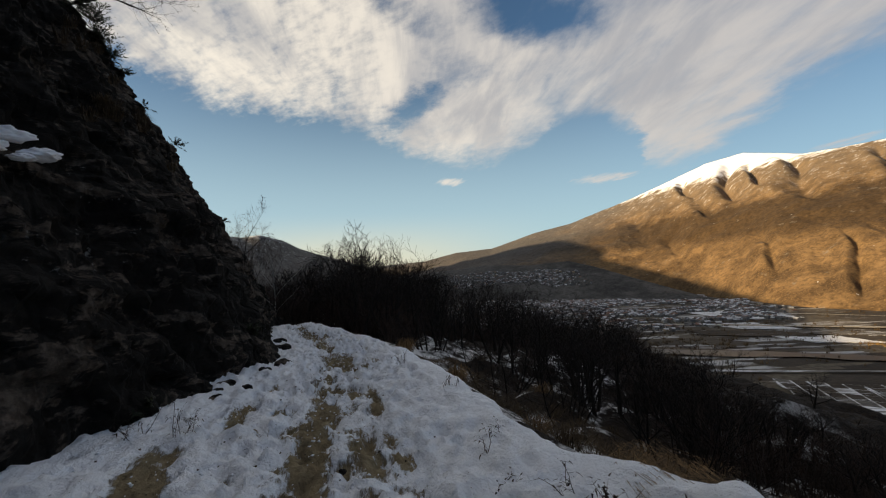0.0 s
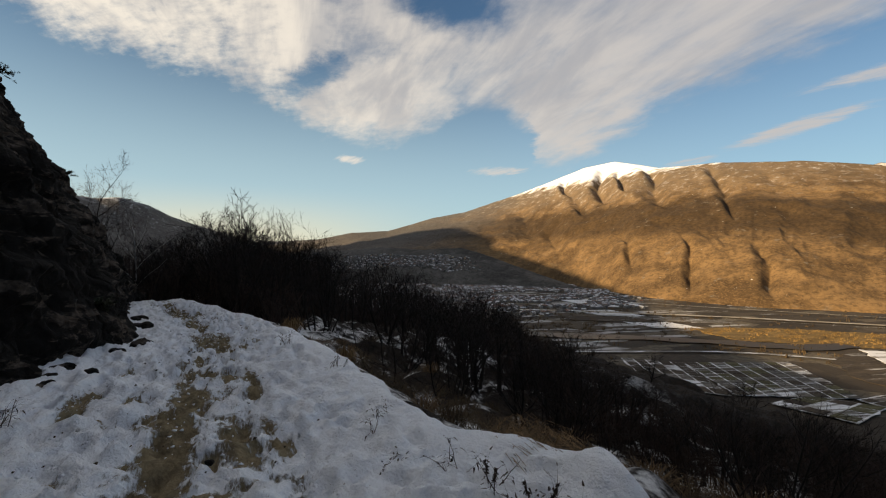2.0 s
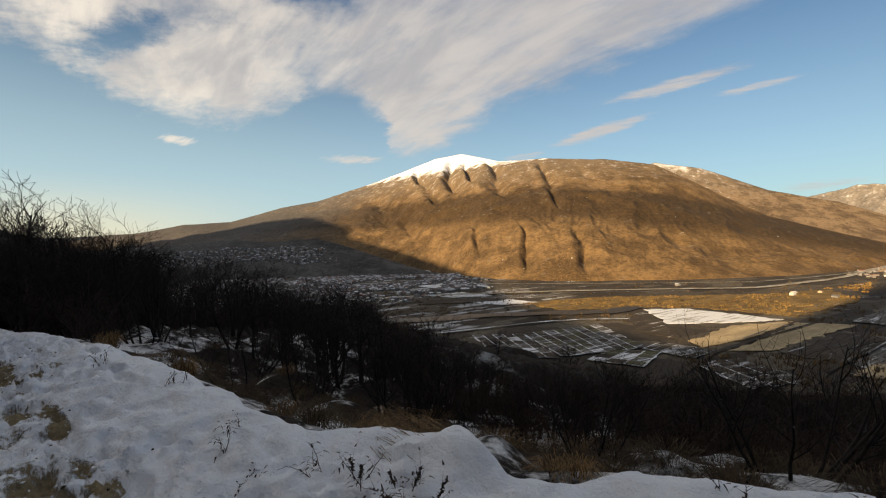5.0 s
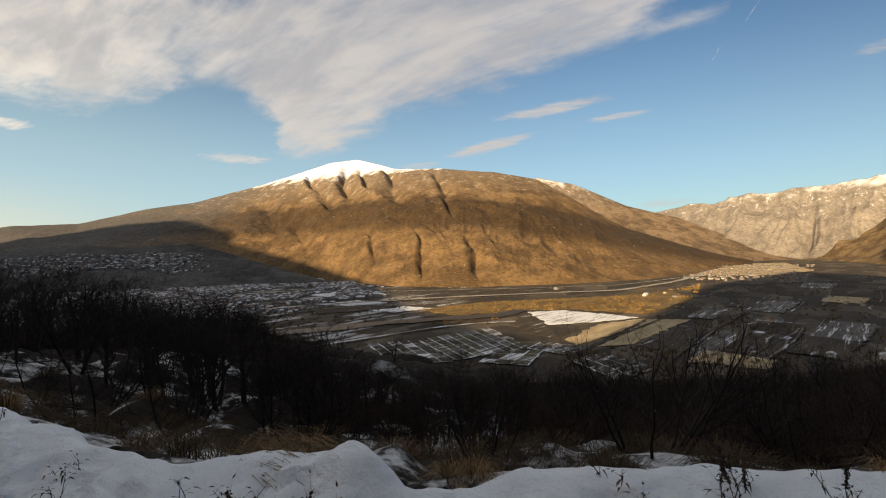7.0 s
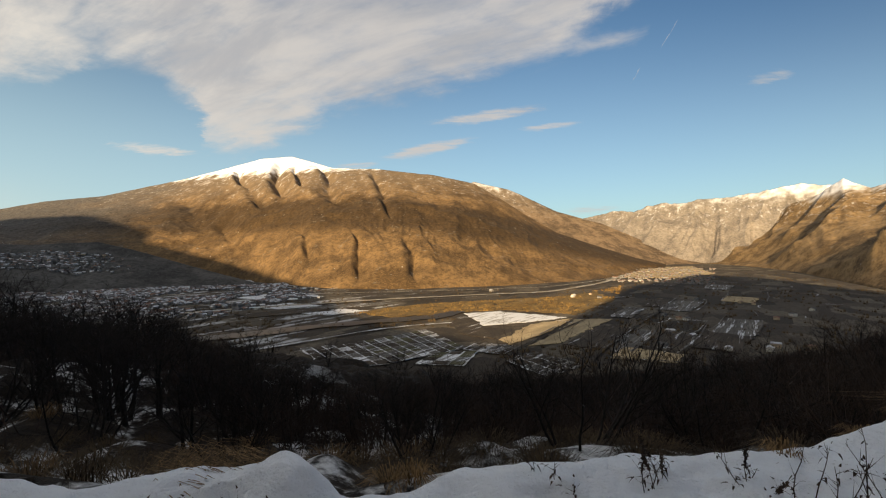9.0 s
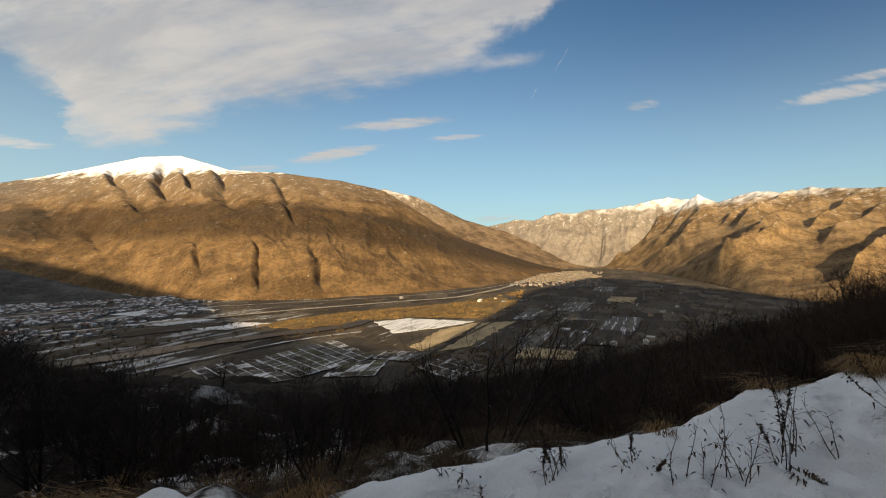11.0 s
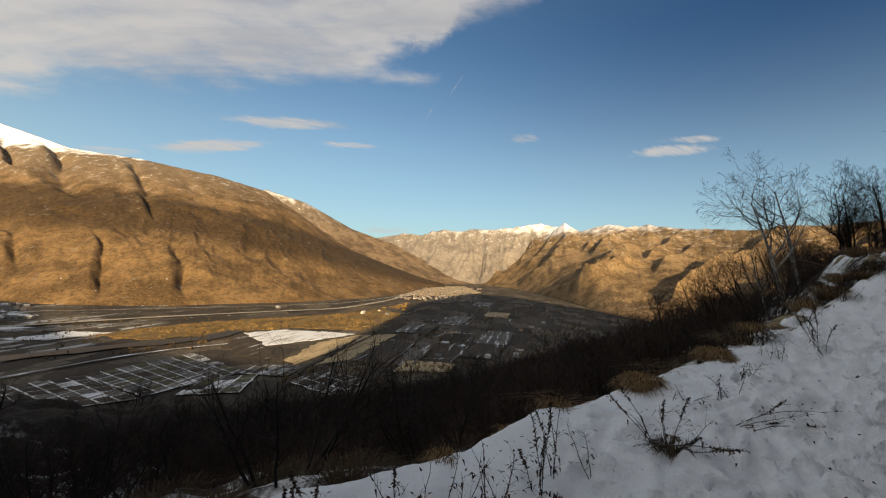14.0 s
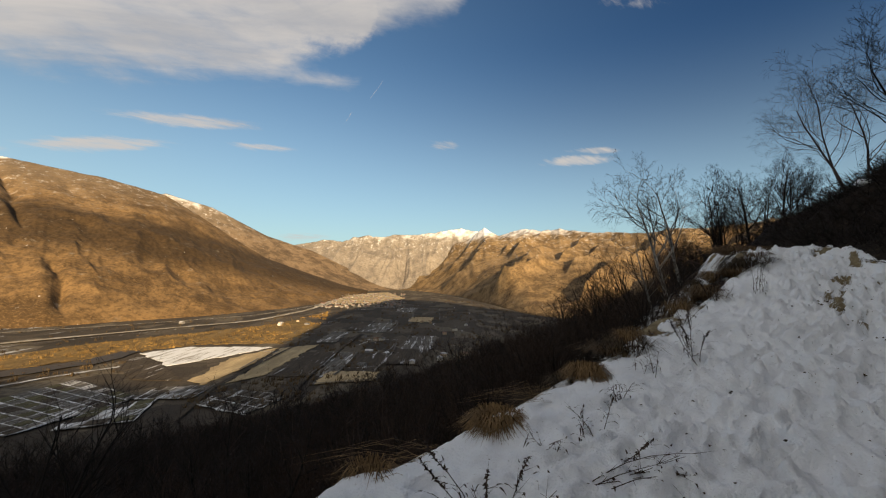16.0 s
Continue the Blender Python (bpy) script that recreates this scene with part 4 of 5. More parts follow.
# ---- the valley floor ----
def flat_poly(name, corners, mat, z, thick=0.6, ragged=0.0):
    """A thin slab of ground with the given outline."""
    if ragged:
        rough = []
        for (ax, ay), (bx, by) in zip(corners, corners[1:] + corners[:1]):
            m = max(2, int(math.hypot(bx - ax, by - ay) / 9))
            for k in range(m):
                x, y = ax + (bx - ax) * k / m, ay + (by - ay) * k / m
                rough.append((x + ragged * float(fbm(np.array(x / 14), np.array(y / 14), 3)), y + ragged * float(fbm(np.array(x / 14 + 50), np.array(y / 14), 3))))
        corners = rough
    n = len(corners)
    v = [(x, y, z) for x, y in corners] + [(x, y, z - thick) for x, y in corners]
    f = [tuple(range(n))] + [(i, i + n, (i + 1) % n + n, (i + 1) % n) for i in range(n)]
    area = sum(corners[i][0] * corners[(i + 1) % n][1] - corners[(i + 1) % n][0] * corners[i][1] for i in range(n))
    if area < 0:
        f = [tuple(reversed(q)) for q in f]
    return mesh_from(name, v, f, mat, True)


def ribbon(name, pts, width, mat, z, label, category):
    pts = [Vector(p) for p in pts]
    dense = []
    for a, b in zip(pts, pts[1:]):
        for k in range(12):
            dense.append(a.lerp(b, k / 12))
    dense.append(pts[-1])
    for _ in range(6):
        dense = [dense[0]] + [(dense[i - 1] + dense[i] * 2 + dense[i + 1]) / 4 for i in range(1, len(dense) - 1)] + [dense[-1]]
    v, f = [], []
    for i, p in enumerate(dense):
        d = (dense[min(i + 1, len(dense) - 1)] - dense[max(i - 1, 0)]).normalized()
        w = width * (0.75 + 0.6 * (0.5 + float(fbm(np.array(i / 5.0), np.array(p[0] * 0.01), 3))))
        v += [(p[0] - d[1] * w / 2, p[1] + d[0] * w / 2, z), (p[0] + d[1] * w / 2, p[1] - d[0] * w / 2, z)]
        if i:
            f.append((2 * i - 2, 2 * i - 1, 2 * i + 1, 2 * i))
    return tagged(new(name, mesh_from(name, v, f, mat, True)), label, category, kind="structure")


def field_material(name, c1, c2, snow, turn=-44, stripe=0.0):
    m, n, b, pos = material(name, 0.95)
    t = n.mapping(pos, (1, 1, 1), (0, 0, radians(turn)))
    fine = n.noise(pos, 0.25, 6, 0.7)
    rows = n.noise(n.mapping(t, (0.02, 0.35, 0.0)), 1.0, 4, 0.6)
    col = n.mix(n.step(n.math("ADD", n.math("MULTIPLY", fine, 0.5), n.math("MULTIPLY", rows, 0.5)), 0.40, 0.60), c1, c2)
    broad = n.step(n.noise(n.mapping(t, (0.010, 0.035, 0)), 1.0, 5, 0.6), 0.34, 0.66)
    col = n.mix(n.math("MULTIPLY", broad, 0.55), col, tuple(0.45 * v for v in c1))
    cover = n.step(n.math("ADD", n.math("MULTIPLY", n.noise(n.mapping(t, (0.010, 0.11, 0)), 1.0, 6, 0.65), 0.7), n.math("MULTIPLY", rows, 0.3)), 0.62 - 0.3 * snow, 0.70 - 0.3 * snow)
    n.put(b.inputs["Base Color"], n.mix(n.math("MULTIPLY", cover, min(1.0, 0.5 + snow)), col, (0.76, 0.76, 0.77)))
    bump(n, b, fine, 0.5, 0.5)
    return m


F_SNOW = field_material("snow_covered_meadow", (0.27, 0.245, 0.205), (0.46, 0.435, 0.39), 0.7)
F_TAN = field_material("stubble_field", (0.40, 0.30, 0.17), (0.56, 0.43, 0.25), 0.02)
F_EARTH = field_material("ploughed_earth", (0.045, 0.034, 0.024), (0.095, 0.072, 0.050), 0.16)
F_GREEN = field_material("dull_winter_meadow", (0.075, 0.07, 0.035), (0.14, 0.125, 0.065), 0.15)
F_GREY = field_material("frosty_garden_beds", (0.085, 0.075, 0.063), (0.21, 0.19, 0.165), 0.3)
F_PATHS = field_material("snowy_garden_paths", (0.22, 0.205, 0.185), (0.44, 0.42, 0.40), 0.5)
F_GRAVEL = field_material("pale_river_gravel", (0.30, 0.25, 0.175), (0.56, 0.49, 0.39), 0.3)
F_WATER = plain("dark_river_water", (0.020, 0.020, 0.018), (0.034, 0.032, 0.026), 0.05, 0.35)
F_WOODS = field_material("riverside_scrubland", (0.14, 0.088, 0.030), (0.30, 0.19, 0.066), 0.05)
ZF = FLOOR + 1.2


def build_fields():
    rows = [
        (F_SNOW, [(187, 932), (273, 946), (387, 836), (302, 803), (193, 782)], "open meadow under sunlit snow"),
        (F_TAN, [(188, 653), (293, 782), (391, 818), (276, 683), (196, 618)], "pale stubble field in low sun"),
        (F_TAN, [(222, 606), (283, 672), (398, 814), (470, 800), (407, 744), (270, 610)], "pale stubble field beside a farm lane"),
        (F_EARTH, [(275, 604), (410, 742), (452, 700), (318, 566)], "dark ploughed field"),
        (F_GREY, [(322, 562), (456, 696), (478, 672), (345, 541)], "frosty strip field"),
        (F_EARTH, [(349, 538), (482, 668), (520, 630), (400, 520)], "dark ploughed strip field"),
        (F_TAN, [(302, 520), (355, 572), (409, 518), (374, 482)], "pale bare field"),
        (F_EARTH, [(130, 810), (184, 920), (190, 785), (183, 660), (140, 700)], "dark bare field beside the river"),
        (F_SNOW, [(-440, 1361), (-324, 1523), (-179, 1346), (-297, 1250)], "wide snow-covered meadow near the town"),
        (F_SNOW, [(-330, 1130), (-250, 1200), (-150, 1130), (-240, 1080)], "snow-covered meadow"),
        (F_SNOW, [(-180, 1000), (-90, 1060), (-30, 1010), (-120, 960)], "small snow-covered meadow"),
        (F_GREY, [(-200, 1100), (0, 1160), (40, 1120), (-150, 1060)], "frosty long field"),
        (F_EARTH, [(-330, 1010), (-150, 1080), (-110, 1030), (-280, 960)], "dark bare field"),
        (F_GREY, [(560, 640), (700, 760), (740, 720), (600, 600)], "frosty field beyond the ploughland"),
        (F_EARTH, [(450, 560), (560, 650), (600, 600), (490, 510)], "dark field"),
        (F_GREY, [(640, 900), (800, 1040), (850, 1000), (690, 850)], "frosty field in the shaded valley"),
        (F_TAN, [(900, 1000), (1010, 1100), (1060, 1040), (950, 950)], "pale field in the shaded valley"),
        (F_GREY, [(1100, 1300), (1250, 1450), (1320, 1400), (1160, 1250)], "frosty field far up the valley"),
        (F_GREY, [(480, 830), (600, 950), (630, 920), (510, 800)], "frosty narrow field"),
        (F_EARTH, [(640, 960), (760, 1080), (800, 1050), (680, 930)], "dark narrow field"),
        (F_WOODS, [(-60, 1010), (130, 1120), (300, 1150), (290, 965), (180, 952), (20, 910)], "golden riverside scrubland in low sun"),
        (F_TAN, [(1150, 1850), (1700, 2750), (2250, 2750), (1760, 1990), (1420, 1790)], "sunlit pale fields round the village"),
        (F_WOODS, [(302, 1150), (520, 1190), (700, 1290), (640, 1080), (420, 870), (296, 962)], "golden scrubland in low sun near the road"),
    ]
    for k, (mat, corners, label) in enumerate(rows):
        z = ZF + 0.05 * k - (0.8 if mat == F_WOODS else 0)
        tagged(new("field", flat_poly("field", corners, mat, z, 0.6, 16.0 if mat == F_WOODS else 9.0)), label, "field", "fields in the valley")
    ribbon("river_bank", [(-560, 1000), (-340, 1110), (-124, 1181), (21, 1230), (300, 1284), (558, 1320), (900, 1600), (1500, 2300)], 20, F_GRAVEL, ZF + 1.3, "pale gravel banks along the river", "river bank")
    ribbon("river", [(-420, 700), (-214, 775), (-124, 825), (-3, 862), (118, 892), (180, 960)], 40, F_WATER, ZF + 1.1, "dark narrow river in winter shade", "river")
    ribbon("lane", [(-260, 600), (-133, 682), (-19, 767), (60, 800), (138, 814)], 7, F_PATHS, ZF + 1.4, "snowy lane beside the river", "lane")
    ribbon("lane", [(120, 470), (205, 600), (262, 655), (420, 810)], 4, F_EARTH, ZF + 1.5, "dark farm lane between fields", "lane")
    ribbon("lane", [(215, 440), (290, 535), (470, 720), (640, 880)], 5, F_EARTH, ZF + 1.5, "dark farm lane between ploughed fields", "lane")
    for k, (a, b) in enumerate((((318, 566), (452, 700)), ((345, 541), (478, 672)), ((400, 520), (520, 630)), ((300, 520), (374, 482)), ((560, 650), (700, 770)), ((600, 600), (742, 722)), ((640, 900), (850, 1100)),
                                ((700, 850), (860, 1000)), ((450, 560), (600, 700)), ((900, 1000), (1100, 1190)), ((1000, 960), (1200, 1150)), ((-300, 1200), (-60, 1260)), ((-380, 1060), (-100, 1130)), ((-250, 920), (-20, 1000)), ((20, 1180), (360, 1245)))):
        ribbon("field_edge", [a, ((a[0] + b[0]) / 2 + 3, (a[1] + b[1]) / 2 - 3), b], 2.6, F_GREY, ZF + 1.7 + 0.02 * k, "snow-lined grassy edge between fields", "field edge")
    rng = random.Random(71)
    for k in range(40):
        az, r = rng.uniform(22, 52), 640 * (2100 / 640) ** rng.random()
        x, y = r * math.sin(radians(az)), r * math.cos(radians(az))
        d = toward(44 + rng.gauss(0, 6) + (90 if rng.random() < 0.45 else 0)) * rng.uniform(12, 55)
        ribbon("field_edge", [(x - d.x, y - d.y), (x + rng.gauss(0, 5), y + rng.gauss(0, 5)), (x + d.x, y + d.y)], rng.uniform(1.2, 3.0), F_GREY if k % 3 else F_PATHS, ZF + 2.1 + 0.02 * k, "thin snowy edge between dark winter fields", "field edge")
    ribbon("motorway", [(-700, 1500), (-200, 1420), (300, 1440), (620, 1480), (1000, 1750), (1700, 2500)], 7, F_GRAVEL, ZF + 1.6, "pale raised road along the mountain foot", "road")


def build_allotments():
    """Market gardens: rows of beds divided by snowy paths."""
    rng = random.Random(21)
    plots = [([(-120, 647), (-65, 532), (10, 539), (-43, 665)], 6, 5, (F_EARTH, F_EARTH, F_GREY)),
             ([(-43, 668), (14, 545), (125, 606), (80, 757)], 10, 8, (F_GREY, F_GREEN, F_EARTH, F_GREY)),
             ([(40, 535), (78, 586), (138, 586), (102, 515)], 4, 3, (F_GREY, F_EARTH, F_GREEN)),
             ([(161, 532), (217, 567), (250, 489), (185, 456)], 3, 14, (F_GREY, F_EARTH)),
             ([(120, 600), (150, 640), (205, 600), (165, 560)], 3, 6, (F_PATHS, F_EARTH, F_GREY))]
    for c, m, n, mats in plots:
        root = tagged(new("market_garden"), "market garden of small beds divided by snowy paths", "garden", "market gardens")
        part("garden_ground", flat_poly("garden_ground", c, F_PATHS, ZF + 1.0, 0.6, 5.0), root)
        c = [Vector(p) for p in c]

        def at(u, v):
            return (c[0].lerp(c[1], u)).lerp(c[3].lerp(c[2], u), v)
        for i in range(m):
            for j in range(n):
                if rng.random() < 0.06:
                    continue
                g, h = 0.06 / m * 1.1, 0.08 / n * 1.1
                q = [at(i / m + g, j / n + h), at((i + 1) / m - g, j / n + h), at((i + 1) / m - g, (j + 1) / n - h), at(i / m + g, (j + 1) / n - h)]
                part("bed", flat_poly("bed", [(p[0], p[1]) for p in q], rng.choice(mats), ZF + 1.25 + 0.3 * rng.random()), root)


W_WALL = [plain("pale_render", (0.42, 0.38, 0.33), (0.60, 0.55, 0.48), 0.3), plain("ochre_render", (0.36, 0.27, 0.17), (0.48, 0.37, 0.25), 0.3), plain("grey_stone_wall", (0.16, 0.15, 0.14), (0.28, 0.26, 0.24), 0.4)]
W_ROOF = [plain("snowy_roof", (0.34, 0.33, 0.33), (0.72, 0.72, 0.73), 0.12), plain("slate_roof", (0.07, 0.065, 0.06), (0.20, 0.19, 0.19), 0.3), plain("tiled_roof", (0.16, 0.075, 0.045), (0.30, 0.20, 0.16), 0.3)]
W_GLASS = plain("dark_window", (0.02, 0.02, 0.025), (0.05, 0.05, 0.06), 1.0, 0.3)


def house_mesh(w, d, h, roof):
    walls = [(-w, -d, -2), (w, -d, -2), (w, d, -2), (-w, d, -2), (-w, -d, h), (w, -d, h), (w, d, h), (-w, d, h), (-w, 0, h + roof * 0.93), (w, 0, h + roof * 0.93)]
    wf = [(0, 1, 5, 4), (1, 2, 6, 9, 5), (2, 3, 7, 6), (3, 0, 4, 8, 7)]
    e, x = 0.7, 0.6
    top = [(-w - x, -d - e, h - e * roof / d), (w + x, -d - e, h - e * roof / d), (w + x, 0, h + roof), (-w - x, 0, h + roof), (w + x, d + e, h - e * roof / d), (-w - x, d + e, h - e * roof / d)]
    top += [(p[0], p[1], p[2] - 0.35) for p in top]
    rf = [(0, 1, 2, 3), (3, 2, 4, 5), (6, 9, 8, 7), (9, 11, 10, 8), (0, 6, 7, 1), (1, 7, 8, 2), (2, 8, 10, 4), (4, 10, 11, 5), (5, 11, 9, 3), (3, 9, 6, 0)]
    return walls, wf, top, rf


def build_houses():
    rng = random.Random(33)
    base = []
    for k in range(9):
        w, d, h, r = rng.uniform(6, 10), rng.uniform(5, 7), rng.uniform(5, 9), rng.uniform(2, 3.2)
        wv, wf, tv, tf = house_mesh(w, d, h, r)
        root = tagged(new("house"), "small house with a snow-dusted pitched roof in the valley town", "house", "houses of the valley town")
        wall = part("wall", mesh_from("wall", wv, wf, W_WALL[k % 3], True), root)
        part("roof", mesh_from("roof", tv, tf, W_ROOF[(0, 0, 1, 0, 2, 0, 1, 0, 0)[k]], True), root)
        for s in (-0.55, 0.0, 0.55):
            for lv in (1.6, 4.3):
                x0 = s * w
                q = [(x0 - 0.6, -d - 0.03, lv), (x0 + 0.6, -d - 0.03, lv), (x0 + 0.6, -d - 0.03, lv + 1.4), (x0 - 0.6, -d - 0.03, lv + 1.4)]
                q += [(p[0], p[1] + 0.1, p[2]) for p in q]
                part("window", mesh_from("window", q, [(0, 1, 2, 3), (0, 4, 5, 1), (1, 5, 6, 2), (2, 6, 7, 3), (3, 7, 4, 0)], W_GLASS, True), wall)
        base.append(root)
    place = []
    # the town on the far side of the river, the village in the sun and farms in the shaded valley
    def spread(n, az0, az1, r0, r1, bias=1.0):
        for _ in range(n):
            az, r = rng.uniform(az0, az1), r0 + (r1 - r0) * rng.random() ** bias
            x, y = r * math.sin(radians(az)), r * math.cos(radians(az))
            if fbm(np.array(x / 130), np.array(y / 130), 3) > -0.18:
                place.append((x, y, FLOOR))
    spread(95, -30, -9, 1350, 1950)
    spread(90, -40, -14, 1050, 1500)
    spread(28, 31, 40, 1950, 2950)
    spread(26, 36, 50, 700, 1350)
    spread(14, 14, 30, 1250, 1500)
    place += [(x, y, z) for x, y, z in terrace(55, rng)]
    used, first = set(), {}
    for x, y, z in place[:320]:
        k = rng.randrange(len(base)) if x < 600 else rng.choice((2, 4, 6))
        m = Matrix.Translation((x, y, z)) @ Matrix.Rotation(rng.choice((0.6, 0.75, 0.5, -0.9, 2.3)) + rng.gauss(0, 0.2), 4, "Z") @ Matrix.Diagonal((0.72, 0.72, 0.72, 1))
        if k in used:
            copy_thing(base[k], m)
        else:
            first[k] = m
            used.add(k)
    for k, m in first.items():
        base[k].matrix_basis = m
    # the rest of the town, too small to tell apart
    place.clear()
    spread(5600, -46, -16, 1050, 2150, 0.7)
    spread(700, -17, -12, 1250, 1900)
    spread(130, -13, -8, 1300, 1650)
    spread(420, 29.5, 41.5, 1900, 3300)
    place += [(x, y, z) for x, y, z in terrace(900, rng)]
    wall_v, wall_f, roof_v, roof_f = [], [], [], []
    for x, y, z in place:
        wv, wf, tv, tf = house_mesh(rng.uniform(3.2, 7.5), rng.uniform(3.0, 4.6), rng.uniform(3.5, 7), rng.uniform(1.3, 2.2))
        m = Matrix.Translation((x, y, z)) @ Matrix.Rotation(rng.uniform(0, 3.14), 4, "Z")
        b = len(wall_v)
        wall_v += [tuple(m @ Vector(p)) for p in wv]
        wall_f += [tuple(i + b for i in f) for f in wf]
        b = len(roof_v)
        roof_v += [tuple(m @ Vector(p)) for p in tv]
        roof_f += [tuple(i + b for i in f) for f in tf]
    root = tagged(new("distant_town"), "crowded distant town of snowy roofs", "town", kind="stuff")
    part("walls", mesh_from("walls", wall_v, wall_f, W_WALL[2], True), root)
    roofs = mesh_from("roofs", roof_v, roof_f, W_ROOF[0], True)
    roofs.materials.append(W_ROOF[1])
    roofs.materials.append(W_ROOF[2])
    which = np.repeat(np.array([rng.choice((0, 0, 1, 1, 2) if x < 600 else (1, 2, 2)) for x, _, _ in place]), len(tf))
    roofs.polygons.foreach_set("material_index", which)
    part("roofs", roofs, root)


def terrace(n, rng):
    """Places on the wooded lower shoulder of the main mountain."""
    a, v, X, Y, Z = GRIDS["foothill"]
    out = []
    for _ in range(n):
        i = int(np.argmin(np.abs(a - rng.choice((rng.gauss(-33.5, 1.8), rng.gauss(-39, 3.0), rng.gauss(-45, 2.5))))))
        j = int(np.argmin(np.abs(v - rng.uniform(0.42, 0.80))))
        out.append((float(X[j, i]), float(Y[j, i]), float(Z[j, i]) + 1))
    return out


def build_valley_trees():
    """Bare hedges and groves on the valley floor."""
    rng = random.Random(14)
    s = Sticks()

    def clump(x, y, h):
        for j in range(6):
            lean = Vector((rng.gauss(0, 0.25), rng.gauss(0, 0.25), 1)).normalized()
            p = Vector((x + rng.gauss(0, h * 0.25), y + rng.gauss(0, h * 0.25), FLOOR))
            s.spike(p, p + lean * h * rng.uniform(0.6, 1.1), h * 0.11)
    u, w = toward(44), toward(-46)
    for k in range(6500):
        az, r = rng.uniform(-48, 56), 520 * (2900 / 520) ** rng.random()
        x, y = r * math.sin(radians(az)), r * math.cos(radians(az))
        n = float(fbm(np.array((x * u[0] + y * u[1]) / 240), np.array((x * w[0] + y * w[1]) / 70), 4))
        if n < 0.06 and rng.random() < 0.8:
            continue
        if 150 < x < 420 and 600 < y < 950 or -130 < x < 150 and 500 < y < 780 or -440 < x < -170 and 1240 < y < 1530:
            continue
        clump(x, y, rng.uniform(4, 9))
    gold = Sticks()
    s, dark = gold, s
    for k in range(7000):
        x, y = rng.uniform(-80, 900), rng.uniform(880, 1480)
        line = np.interp(x, [-80, 130, 520, 900], [985, 1105, 1185, 1470])
        low = np.interp(x, [-80, 20, 180, 300, 420, 700, 900], [1000, 915, 960, 960, 870, 1155, 1470])
        if low < y < line and fbm(np.array(x / 60), np.array(y / 60), 3) > -0.1:
            clump(x, y, rng.uniform(3, 7))
    tagged(new("riverside_scrub", gold.mesh("riverside_scrub", MAT["gold"])), "golden-brown leafless scrub beside the river", "scrub", kind="stuff")
    s = dark
    tagged(new("valley_hedges", s.mesh("valley_hedges", MAT["hedge"])), "bare brown hedges and groves across the valley floor", "hedges", kind="stuff")


MAT["gold"] = plain("golden_scrub", (0.15, 0.085, 0.024), (0.42, 0.25, 0.075), 0.05)
MAT["hedge"] = plain("hedge_wood", (0.05, 0.034, 0.018), (0.13, 0.085, 0.04), 0.05)
build_fields()
build_allotments()
build_houses()
build_valley_trees()


# ---- single trees and shrubs that stand out ----
def stand(ob, x, y, h, turn=0.0, lean=(0.0, 0.0), wide=1.0, z=None):
    z = ground_z(x, y) - 0.08 if z is None else z
    ob.matrix_basis = Matrix.Translation((x, y, z)) @ Euler((lean[0], lean[1], 0)).to_matrix().to_4x4() @ Matrix.Rotation(turn, 4, "Z") @ Matrix.Diagonal((h * wide, h * wide, h, 1))
    return ob


